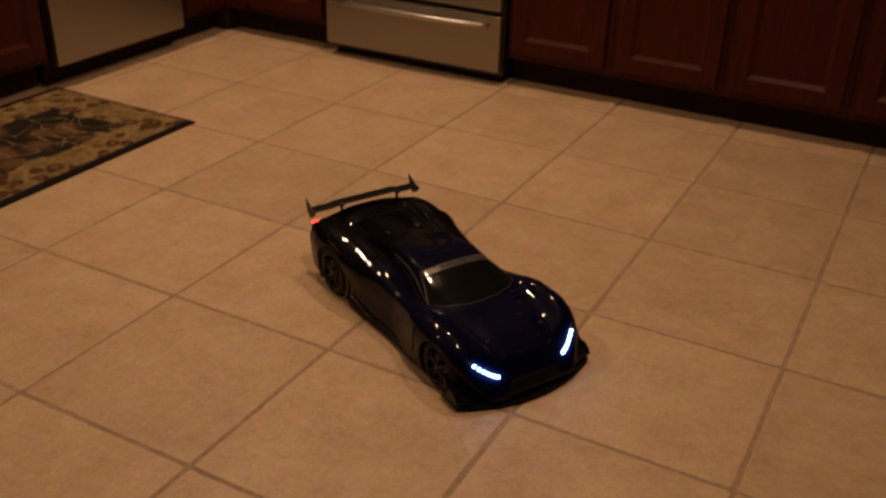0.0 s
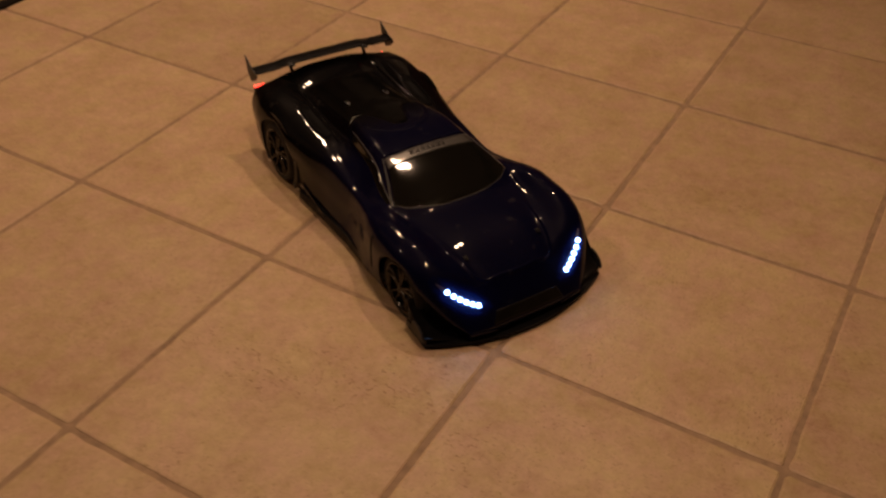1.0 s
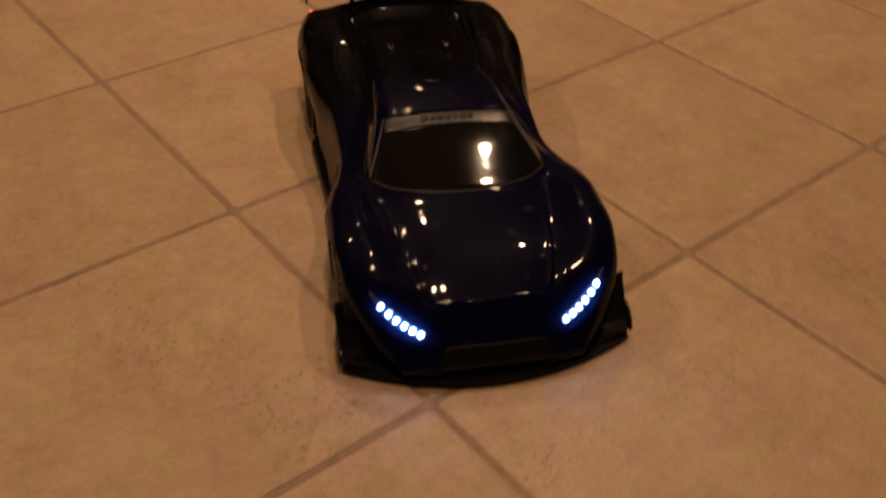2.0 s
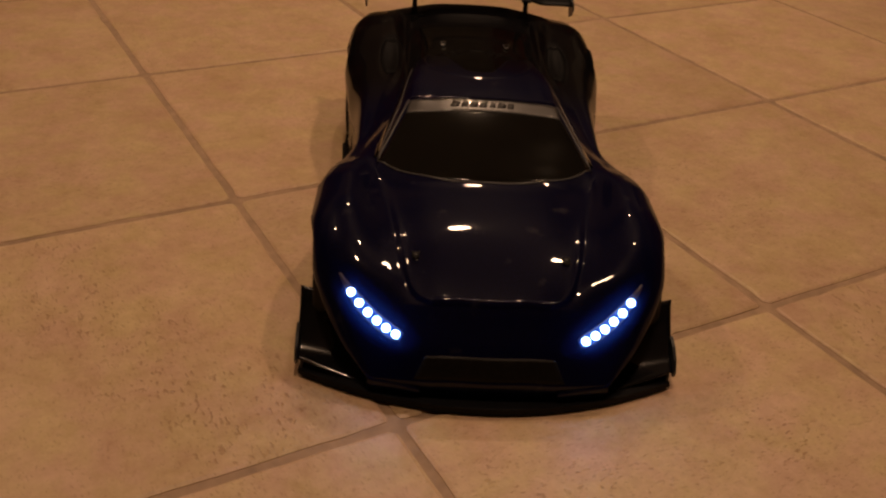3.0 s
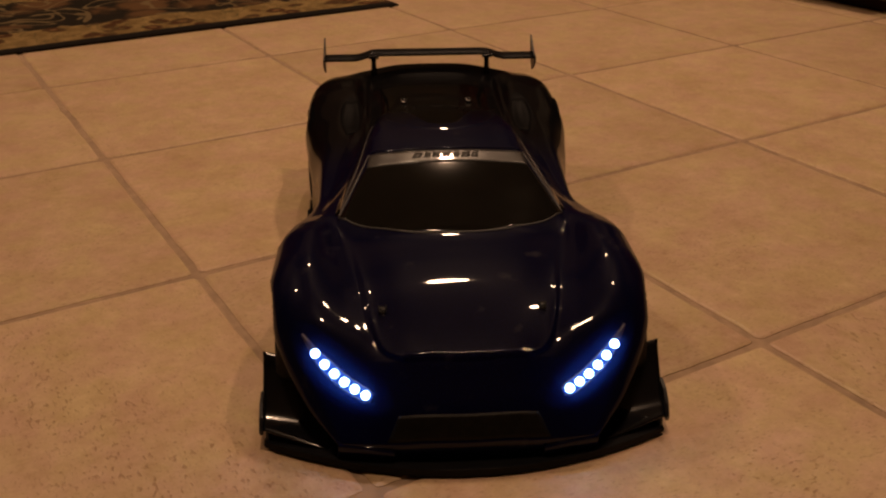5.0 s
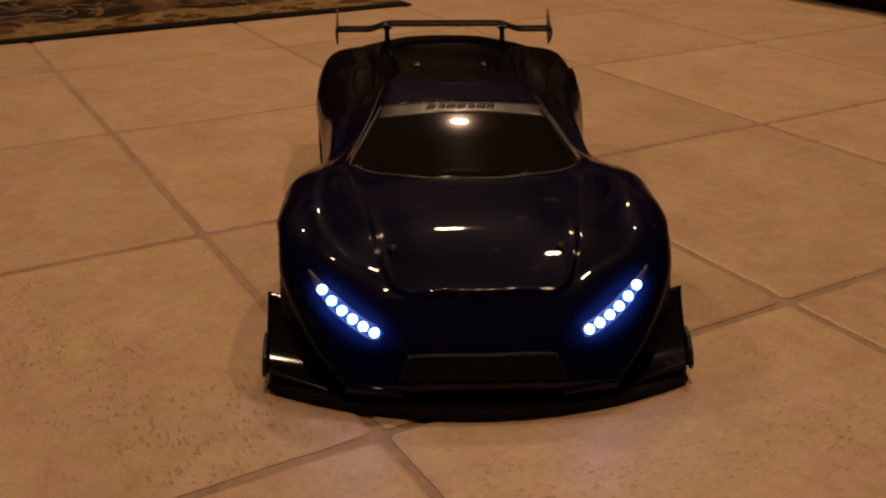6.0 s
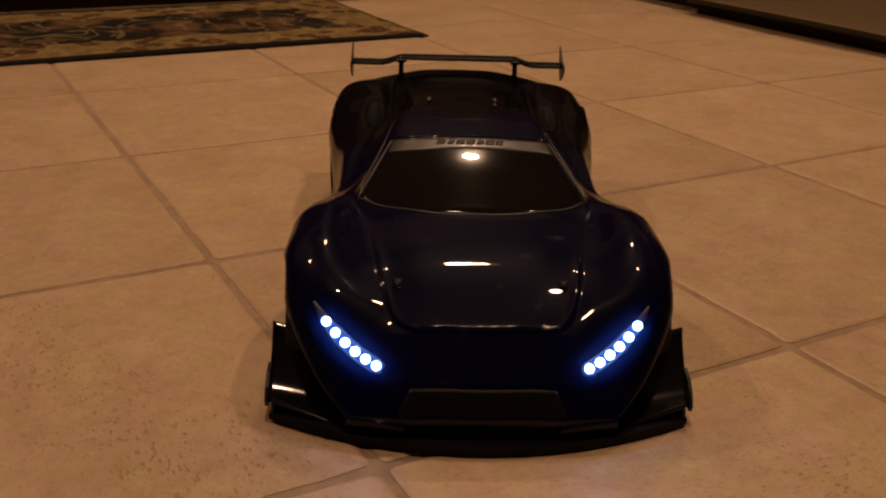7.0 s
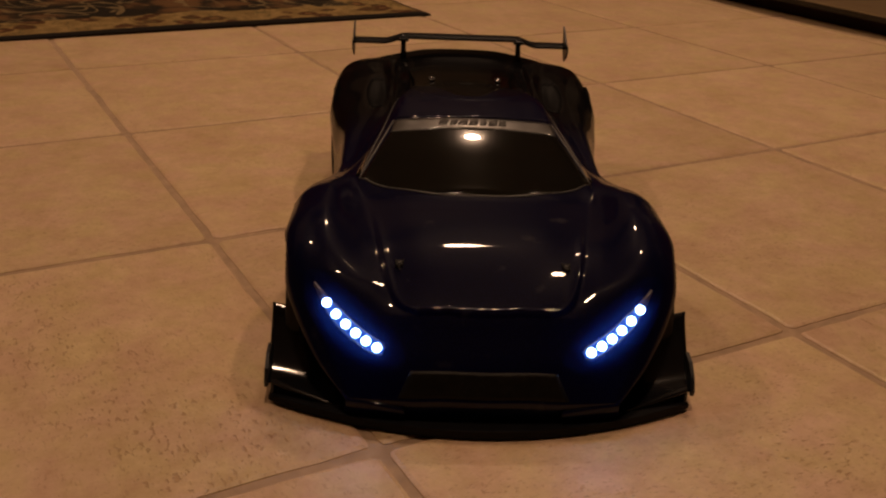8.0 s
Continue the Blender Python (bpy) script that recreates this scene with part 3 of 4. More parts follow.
def relief(s, v):
    """Pressed steps of the shell: bonnet panel, dish in the roof, sunk deck behind the roof, side intakes."""
    z = 0.0
    if s > -0.2:
        wave = 0.00035 * math.sin(170 * v) + 0.00025 * math.sin(411 * v)
        z += 0.0020 * ramp(-s + wave, 0.0366, 0.0384) * ramp(s, -0.185, -0.100) * ramp(bonnet_v(s) - v, -0.0030, 0.0022)
        z += 0.0009 * math.exp(-((s + 0.0402 - wave) / 0.0013) ** 2) * ramp(bonnet_v(s) - v, -0.001, 0.003)
        z += 0.0005 * math.exp(-((bonnet_v(s) - v - 0.0020) / 0.0022) ** 2) * ramp(-s, 0.040, 0.043) * ramp(s, -0.14, -0.08)
    elif s > -0.42:
        wave = 0.0003 * math.sin(190 * v) + 0.0002 * math.sin(463 * v)
        z += 0.0013 * ramp(-s + wave, 0.3008, 0.3024) * ramp(s, -0.40, -0.33) * ramp(-v, -0.0755, -0.0725)
        z += 0.0006 * math.exp(-((s + 0.3034 - wave) / 0.0012) ** 2) * ramp(-v, -0.0755, -0.0725)
    if s < -0.33:
        dish = 0.060 - math.hypot(v, max(0.0, -(s + 0.408)) if s < -0.408 else s + 0.408)
        z -= 0.0016 * ramp(dish, 0.0, 0.0045) * ramp(s, -0.56, -0.44)
        z += 0.0011 * math.exp(-(dish / 0.0030) ** 2) * ramp(s, -0.425, -0.395)
        z -= 0.0062 * ramp(roof_s(v) - s, -0.001, 0.0045) * ramp(s, -0.632, -0.585) * ramp(-v, -0.083, -0.076)
        z -= 0.0075 * ramp(1 - math.hypot((s + 0.488) / 0.065, (v - 0.098) / 0.017), 0.0, 1.0)
    return z



def shell(s, p):
    """The point of the body at the station s and the lateral parameter p: 0 middle, 8 sill; minus for its right side."""
    side, p = (1 if p >= 0 else -1), min(abs(p), KNOTS)
    c = section(s)
    i = min(int(p), KNOTS - 1)
    t = p - i
    a = c[i - 1] if i else (-c[1][0], c[1][1])
    b, d = c[i], c[i + 1]
    e = c[i + 2] if i + 2 <= KNOTS else (2 * d[0] - b[0], 2 * d[1] - b[1])
    v, z = (0.5 * (2 * b[k] + (d[k] - a[k]) * t + (2 * a[k] - 5 * b[k] + 4 * d[k] - e[k]) * t * t + (3 * b[k] - a[k] - 3 * d[k] + e[k]) * t ** 3) for k in (0, 1))
    return Vector((s - bow(s) * abs(v / 0.15) ** 2.6, side * v, z + relief(s, v)))


def normal_at(s, p):
    e = 1e-3
    a = shell(s + e, p) - shell(s - e, p)
    b = shell(s, p + 0.01) - shell(s, p - 0.01)
    nrm = a.cross(b)
    nrm.normalize()
    return nrm if nrm.z > 0 or abs(p) > 5 and nrm.y * p > 0 else -nrm


ARCHES = ((-0.120, 0.050, 0.0518), (-0.541, 0.053, 0.0605))


def body():
    n, m = 400, 132
    ss = {round(-0.648 * (k / n) ** 1.15, 5) for k in range(n + 1)}
    ss |= {round(-0.0352 - 0.0004 * k, 5) for k in range(24)} | {round(-0.2998 - 0.0004 * k, 5) for k in range(16)}
    ss = sorted(ss, reverse=True)
    ps = [KNOTS * (2 * k / (2 * m) - 1) for k in range(2 * m + 1)]
    bm = bmesh.new()
    grid = [[bm.verts.new(shell(s, p)) for p in ps] for s in ss]
    # lower lip of the nose and the upright tail
    lip = [bm.verts.new((v.co.x - 0.004, v.co.y, 0.010)) for v in grid[0]]
    rows = [lip] + grid
    tail = [bm.verts.new((v.co.x - 0.006, v.co.y * 0.985, max(v.co.z - 0.006, 0.02))) for v in grid[-1]]
    tail2 = [bm.verts.new((v.co.x - 0.004, v.co.y * 0.94, 0.035 + (v.co.z - 0.035) * 0.80)) for v in grid[-1]]
    rows += [tail, tail2]
    for r0, r1 in zip(rows, rows[1:]):
        for k in range(len(ps) - 1):
            bm.faces.new((r0[k], r0[k + 1], r1[k + 1], r1[k]))
    # wheel arches
    doomed = set()
    for x, z, r in ARCHES:
        for v in bm.verts:
            if abs(v.co.y) > 0.118 and math.hypot(v.co.x - x, v.co.z - z) < r:
                doomed.add(v)
    near = {q for v in doomed for f in v.link_faces for q in f.verts} - doomed
    bmesh.ops.delete(bm, geom=list(doomed), context="VERTS")
    for v in near:
        if v.is_valid:
            for x, z, r in ARCHES:
                d = math.hypot(v.co.x - x, v.co.z - z)
                if d < r * 1.25 and v.co.z > 0.022:
                    v.co.x, v.co.z = x + (v.co.x - x) * r / d, z + (v.co.z - z) * r / d
    ob = part("body", bm, PAINT, CAR, "glossy shell, navy at the front and black towards the tail", True)
    sol = ob.modifiers.new("thickness", "SOLIDIFY")
    sol.thickness, sol.offset = 0.0016, -1
    ob.data.materials.append(UNDER)
    sol.material_offset_rim = 1
    return ob


body()


def patch(name, rows, cols, place, mat, parent, label="", lift=0.0007):
    """A piece that lies on the shell; place(a, b) gives station and parameter for a, b from 0 to 1."""
    bm = bmesh.new()
    top, low = [], []
    for i in range(rows + 1):
        ta, la = [], []
        for j in range(cols + 1):
            s, p = place(i / rows, j / cols)
            q, nn = shell(s, p), normal_at(s, p)
            ta.append(bm.verts.new(q + nn * lift))
            la.append(bm.verts.new(q - nn * 0.0006))
        top.append(ta)
        low.append(la)
    for i in range(rows):
        for j in range(cols):
            bm.faces.new((top[i][j], top[i][j + 1], top[i + 1][j + 1], top[i + 1][j]))
    ring = [(0, j) for j in range(cols)] + [(i, cols) for i in range(rows)] + [(rows, j) for j in range(cols, 0, -1)] + [(i, 0) for i in range(rows, 0, -1)]
    for a, b in zip(ring, ring[1:] + ring[:1]):
        bm.faces.new((top[a[0]][a[1]], low[a[0]][a[1]], low[b[0]][b[1]], top[b[0]][b[1]]))
    return part(name, bm, mat, parent, label, True)


# windscreen, sun strip, trims and side windows
def across(s, v):
    """The lateral parameter at which the shell is v from its middle line."""
    a, e, d, k = abs(v), edge_v(s), dip_v(s), peak_v(s)
    p = a / (0.62 * e) if a < 0.62 * e else 1 + (a - 0.62 * e) / (0.38 * e) if a < e else 2 + (a - e) / (d - e) if a < d else 3 + (a - d) / (k - d)
    return math.copysign(p, v)


WS_TOP, STRIP_TOP = -0.2815, -0.3005
WS_LOW, WS_HIGH, STRIP_HIGH = 0.1005, 0.0765, 0.0735
base = lambda u: -0.1872 - 0.0345 * abs(u) ** 2.7
head = lambda u: WS_TOP + 0.003 * u * u


def on_screen(a, b, lift=0.0):
    u = 2 * b - 1
    s = base(u) + (head(u) - base(u)) * a
    return s, across(s, u * (WS_LOW + (WS_HIGH - WS_LOW) * a + lift))


def on_strip(a, b):
    u = 2 * b - 1
    s = head(u) + (STRIP_TOP - WS_TOP) * a
    return s, across(s, u * (WS_HIGH + (STRIP_HIGH - WS_HIGH) * a))


screen = patch("windscreen", 44, 56, on_screen, GLASS, CAR, "black tinted windscreen")
strip = patch("sun_strip", 6, 40, on_strip, STRIP, CAR, "silver grey sun strip with dark marks", 0.0009)
patch("base_trim", 2, 40, lambda a, b: (base(2 * b - 1) + 0.0012 - 0.0018 * a, across(base(2 * b - 1), (2 * b - 1) * (WS_LOW + 0.0008))), TRIM, screen, "thin grey trim")
for sd in (-1, 1):
    patch("pillar_trim", 14, 1, lambda a, b: (base(1) + (STRIP_TOP - base(1)) * a, across(base(1) + (STRIP_TOP - base(1)) * a, sd * (WS_LOW + (STRIP_HIGH - WS_LOW) * a + 0.0006 + 0.0022 * b))), TRIM, screen, "thin grey trim")
    win = patch("side_window", 20, 8, lambda a, b: (-0.232 - 0.165 * a, sd * (2.62 - 0.20 * a + 0.50 * b * (1 - 0.35 * a))), GLASS, CAR, "black tinted side window")
    patch("window_trim", 20, 1, lambda a, b: (-0.226 - 0.178 * a, sd * (2.50 - 0.20 * a + 0.05 * b)), TRIM, win, "thin grey trim")
# dark marks in the strip, in place of the maker's word
marks = [(-0.019, 0.0055), (-0.0125, 0.004), (-0.0065, 0.0055), (0.0, 0.0055), (0.0065, 0.004), (0.0125, 0.0055), (0.0185, 0.0045)]
for mv, mw in marks:
    patch("mark", 2, 2, lambda a, b: (-0.2875 - 0.008 * a, (mv + mw * (b - 0.5) + 0.0015 * (a - 0.5)) / edge_v(-0.29) * 2 * 0.92 * 1.25), MARK, strip, "", 0.0012)

# grille, engine cover, clip posts
patch("grille", 6, 24, lambda a, b: (-0.0012 - 0.0100 * a, (2.62 - 0.62 * a) * (2 * b - 1)), MESH, CAR, "dark lower grille", 0.0002)


def on_deck(a, b):
    """The sunk field of the deck, from the ragged rear edge of the roof to the tail."""
    p = 2.05 * (2 * b - 1)
    front = roof_s(abs(shell(-0.45, p).y)) - 0.007
    return front + (-0.588 - front) * a, p


patch("engine_cover", 26, 40, on_deck, SMOKED, CAR, "smoked clear cover over the rear deck", 0.0004)
for sd in (-1, 1):
    # near-black patch in the hollow: the intake's inner shade put into the colour
    patch("intake", 10, 5, lambda a, b: (-0.487 + 0.043 * (2 * a - 1), sd * (4.02 + 0.40 * (2 * b - 1) * math.sqrt(1 - 0.7 * (2 * a - 1) ** 2))), INTAKE_SHADE, CAR, "dark patch for the shade in the rear side intake", 0.0006)
    patch("fender_gap", 10, 2, lambda a, b: (-0.186 - 0.006 * b - 0.010 * a, sd * (5.6 + 1.9 * a)), UNDER, CAR, "dark slot behind the front wheel", 0.0005)
    q = shell(-0.079, sd * 1.72)
    post = part("body_post", lathe([(0.0005, q.z + 0.003), (0.0030, q.z + 0.003), (0.0032, q.z - 0.004), (0.0005, q.z - 0.004)], 16, "z"), MATTE, CAR, "black body clip post", True)
    post.location = (q.x, q.y, 0)
    part("clip", tube([(-0.005, -0.003, q.z + 0.002), (0.004, -0.002, q.z + 0.002), (0.006, 0.0, q.z + 0.002), (0.004, 0.002, q.z + 0.002), (-0.005, 0.003, q.z + 0.002)], 0.0006, 6), MATTE, post, "", True)


for sd in (-1, 1):
    q = shell(-0.490, sd * 0.95)
    post = part("body_post", lathe([(0.0005, 0.005), (0.0026, 0.005), (0.0032, 0.001), (0.0034, -0.006), (0.0005, -0.006)], 16, "z"), PLASTIC, CAR, "black body clip post", True)
    post.location = q
    part("clip", tube([(-0.006, -0.003, 0.003), (0.004, -0.002, 0.003), (0.006, 0.0, 0.003), (0.004, 0.002, 0.003), (-0.006, 0.003, 0.003)], 0.0006, 6), HANDLE, post, "thin bright wire clip", True)

# headlights: a slanted almond with six lamps in a row
def on_shell(v, z, s=-0.04, p=4.0):
    """Station and parameter of the shell's point that has this v and z."""
    for _ in range(14):
        q, e = shell(s, p), 1e-4
        qs, qp = (shell(s + e, p) - q) / e, (shell(s, p + e) - q) / e
        det = qs.y * qp.z - qp.y * qs.z
        if abs(det) < 1e-9:
            break
        dv, dz = v - q.y, z - q.z
        s = min(-0.002, max(-0.2, s + max(-0.01, min(0.01, (dv * qp.z - qp.y * dz) / det))))
        p = min(7.5, max(0.5, p + max(-0.5, min(0.5, (qs.y * dz - qs.z * dv) / det))))
    return s, p


def headlight(sd):
    def on(a):
        """Along the row of lamps, 0 at the inner end, 1 at the outer end; the point and the outward normal."""
        s, p = on_shell(0.078 + 0.0380 * a + 0.003 * a * (1 - a), 0.0560 + 0.0235 * a - 0.009 * a * (1 - a))
        q, nn = shell(s, p), normal_at(s, p)
        if nn.x < 0:
            nn = -nn
        return Vector((q.x, sd * q.y, q.z)), Vector((nn.x, sd * nn.y, nn.z))
    n = 20
    bm = bmesh.new()
    top = []
    for i in range(n + 1):
        f = i / n
        a = -0.11 + 1.42 * f
        half = 0.0050 * (min(1, f / 0.10 + 0.25) ** 0.5) * (1 if f < 0.62 else max(0.04, 1 - (f - 0.62) / 0.38) ** 0.8)
        q, nn = on(a)
        t = (on(a + 0.03)[0] - on(a - 0.03)[0]).normalized()
        side = nn.cross(t).normalized()
        top.append([bm.verts.new(q + side * half * k + nn * (0.0011 - 0.0004 * k * k)) for k in (-1, -0.5, 0, 0.5, 1)])
    for r0, r1 in zip(top, top[1:]):
        for k in range(4):
            bm.faces.new((r0[k], r0[k + 1], r1[k + 1], r1[k]))
    light = part("headlight", bm, HOUSING, CAR, "slanted headlight with six lit white lamps", True)
    rim_ = bmesh.new()
    edge = [v.co.copy() for v in light.data.vertices]
    tube([edge[5 * i] for i in range(n + 1)] + [edge[5 * i + 4] for i in range(n, -1, -1)], 0.0006, 6, rim_)
    part("bezel", rim_, BEZEL, light, "grey headlight rim", True)
    tip = bmesh.new()
    rows = [[tip.verts.new(edge[5 * i + k] + Vector((0.0006, 0, 0.0006))) for k in range(5)] for i in range(n - 4, n + 1)]
    for r0, r1 in zip(rows, rows[1:]):
        for k in range(4):
            tip.faces.new((r0[k], r0[k + 1], r1[k + 1], r1[k]))
    part("tip", tip, BEZEL, light, "grey pointed tip", True)
    # clear blister over the row of lamps, added to catch their light as a halo
    bm = bmesh.new()
    rows = []
    for i in range(25):
        f = i / 24
        q, nn = on(-0.50 + 2.0 * f)
        t = (on(-0.47 + 2.0 * f)[0] - on(-0.53 + 2.0 * f)[0]).normalized()
        side = nn.cross(t).normalized()
        end = math.sqrt(max(0.0, 1 - (2 * f - 1) ** 2))
        row = []
        for j in range(13):
            k = j / 6 - 1
            w = q + side * (0.0190 * end * k)
            s_, p_ = on_shell(sd * w.y, w.z)
            c, m = shell(s_, p_), normal_at(s_, p_)
            m = -m if m.x < 0 else m
            up = 0.0006 + 0.0072 * end * end * (1 - k * k) ** 2
            row.append(bm.verts.new((c.x + m.x * up, sd * (c.y + m.y * up), c.z + m.z * up)))
        rows.append(row)
    for r0, r1 in zip(rows, rows[1:]):
        for j in range(12):
            bm.faces.new((r0[j], r0[j + 1], r1[j + 1], r1[j]))
    part("halo_blister", bm, HALO, light, "added clear blister for the blue lamp halo", True)
    for k in range(6):
        q, nn = on(k / 5)
        bm = bmesh.new()
        bmesh.ops.create_uvsphere(bm, u_segments=14, v_segments=8, radius=0.0035)
        led = part("led", bm, LED_WHITE, light, "lit cold white lamp", True)
        led.location = q + nn * 0.0027


headlight(-1)
headlight(1)


# splitter with upturned ends
def splitter():
    n = 28
    lip = lambda v: 0.0095 - 0.0450 * abs(v / 0.1605) ** 2
    line = [(lip(0.1605 * (2 * k / n - 1)), 0.1605 * (2 * k / n - 1)) for k in range(n + 1)]
    outline = line + [(-0.092, 0.158), (-0.092, -0.158)]
    sp = part("splitter", slab(outline, 0.002, 0.0085, bevel=0.002), LIP, CAR, "black front splitter")
    for sd in (-1, 1):
        # sloping corner scoop with a rounded front lip
        bm = bmesh.new()
        prof = [(-0.0455, 0.0620), (-0.0435, 0.0565), (-0.0400, 0.0512), (-0.0350, 0.0450), (-0.0300, 0.0393), (-0.0250, 0.0340), (-0.0200, 0.0292), (-0.0160, 0.0258), (-0.0120, 0.0229), (-0.0080, 0.0208), (-0.0040, 0.0195), (-0.0015, 0.0190), (-0.0004, 0.0183), (-0.0002, 0.0172)]
        rows = []
        for k in range(17):
            v = 0.108 + 0.0538 * k / 16
            f = min(1, max(0, (0.104 - v) / 0.046))
            f = f * f * (3 - 2 * f)
            rows.append([bm.verts.new((-0.037 + (0.12 + 0.20 * max(0, 1 + x / 0.012)) * (0.1595 - v) + x - 0.012 * f, sd * v, (z - 0.21 * (0.1595 - v)) * (1 - f) + 0.0065 * f)) for x, z in prof])
        for r0, r1 in zip(rows, rows[1:]):
            for i in range(len(prof) - 1):
                bm.faces.new((r0[i], r0[i + 1], r1[i + 1], r1[i]))
        c = part("corner_scoop", bm, SCOOP, sp, "black sloping corner scoop", True)
        so = c.modifiers.new("thickness", "SOLIDIFY")
        so.thickness, so.offset = 0.0012, 0
        bm = bmesh.new()
        ring = [(-0.066, 0.0145), (-0.068, 0.034), (-0.062, 0.0375), (-0.050, 0.0355), (-0.040, 0.028), (-0.0345, 0.019), (-0.036, 0.0140)]
        a = [bm.verts.new((x, sd * 0.1606, z)) for x, z in ring]
        b = [bm.verts.new((x, sd * 0.1632, z)) for x, z in ring]
        bm.faces.new(a)
        bm.faces.new(b[::-1])
        for i in range(len(ring)):
            j = (i + 1) % len(ring)
            bm.faces.new((a[i], a[j], b[j], b[i]))
        part("endplate", bm, MATTE, sp)
        part("end_leg", box(-0.090, -0.036, sd * 0.1575 - 0.0012, sd * 0.1575 + 0.0012, 0.004, 0.0165, 0.0006), MATTE, sp)
        part("scoop_back", box(-0.096, -0.088, sd * 0.130 - 0.022, sd * 0.130 + 0.020, 0.006, 0.048, 0.002), MATTE, sp)


splitter()

# side skirts, belly and wheel wells
for sd in (-1, 1):
    line = [(-0.185, 0.138), (-0.22, 0.150), (-0.30, 0.1455), (-0.38, 0.1485), (-0.455, 0.154), (-0.478, 0.142), (-0.478, 0.11), (-0.185, 0.11)]
    skirt = part("side_skirt", slab([(x, sd * y) for x, y in line], 0.008, 0.025, bevel=0.002), LIP, CAR, "black side skirt")
    fin = [(-0.37, 0.020), (-0.452, 0.020), (-0.462, 0.034), (-0.452, 0.036)]
    bm = bmesh.new()
    a = [bm.verts.new((x, sd * 0.1475, z)) for x, z in fin]
    b = [bm.verts.new((x, sd * 0.1495, z)) for x, z in fin]
    bm.faces.new(a)
    bm.faces.new(b[::-1])
    for i in range(4):
        bm.faces.new((a[i], a[(i + 1) % 4], b[(i + 1) % 4], b[i]))
    part("fin", bm, PLASTIC, skirt)
    for (x, z, r), deep, wide in zip(ARCHES, (0.1400, 0.1500), (1.03, 1.16)):
        bm = bmesh.new()
        inner = [bm.verts.new((x + (r + 0.0015) * math.cos(a_), sd * 0.098, max(0.012, z + (r + 0.0015) * math.sin(a_)))) for a_ in [math.pi * (-0.22 + 1.44 * k / 28) for k in range(29)]]
        outer = [bm.verts.new((v.co.x, sd * deep, v.co.z)) for v in inner]
        rim_ = [bm.verts.new((x + (v.co.x - x) * wide, sd * (deep - 0.0005), z + (v.co.z - z) * wide)) for v in inner]
        for k in range(28):
            bm.faces.new((inner[k], inner[k + 1], outer[k + 1], outer[k]))
            bm.faces.new((outer[k], outer[k + 1], rim_[k + 1], rim_[k]))
        bm.faces.new(inner)
        part("wheel_well", bm, MATTE, CAR, "black wheel well lining", True)
part("chassis", box(-0.63, -0.02, -0.085, 0.085, 0.014, 0.030, 0.004), MATTE, CAR, "black chassis plate")
part("diffuser", box(-0.66, -0.60, -0.11, 0.11, 0.018, 0.045, 0.004), PLASTIC, CAR, "black rear diffuser")


def wheel(x, y, r, width, name="wheel"):
    sd = 1 if y > 0 else -1
    w = part(name, lathe([(r * 0.735, -0.002), (r * 0.76, 0.0022), (r * 0.80, 0.0026), (r * 0.815, -0.002), (r * 0.76, -width * 0.9), (r * 0.70, -width * 0.9), (r * 0.72, -0.012)], 44, closed=True), RIM, CAR, "black tyre on a dark spoked rim", True)
    w.location = (x, y, r)
    if sd < 0:
        w.rotation_euler = (0, 0, math.pi)
    h = width
    tyre = [(r * 0.805, 0.0), (r * 0.85, 0.0026), (r * 0.93, 0.0022), (r * 0.985, -0.002), (r, -0.008), (r, -h + 0.006), (r * 0.975, -h), (r * 0.80, -h), (r * 0.77, -h + 0.004)]
    part("tyre", lathe(tyre, 48, closed=True), RUBBER, w, "black rubber tyre", True)
    part("hub", lathe([(0.0005, 0.003), (0.0055, 0.003), (0.0075, 0.0), (0.0075, -0.012), (0.0005, -0.012)], 20), RIM, w, "", True)
    for k in range(5):
        for off in (-0.13, 0.13):
            a = 2 * math.pi * k / 5 + math.pi / 2
            p0 = Vector((0.006 * math.cos(a + off), 0.0, 0.006 * math.sin(a + off)))
            p1 = Vector((r * 0.77 * math.cos(a + off * 1.5), 0.0, r * 0.77 * math.sin(a + off * 1.5)))
            part("spoke", tube([p0, (p0 + p1) / 2 + Vector((0, -0.002, 0)), p1], [0.0034, 0.0026, 0.0030], 6), RIM, w, "", True)
    part("disc", lathe([(0.0005, -0.014), (r * 0.72, -0.014), (r * 0.72, -0.017), (0.0005, -0.017)], 32), MATTE, w)
    return w


for sd in (-1, 1):
    wheel(-0.120, sd * 0.1490, 0.050, 0.036)
    wheel(-0.541, sd * 0.1505, 0.053, 0.042)


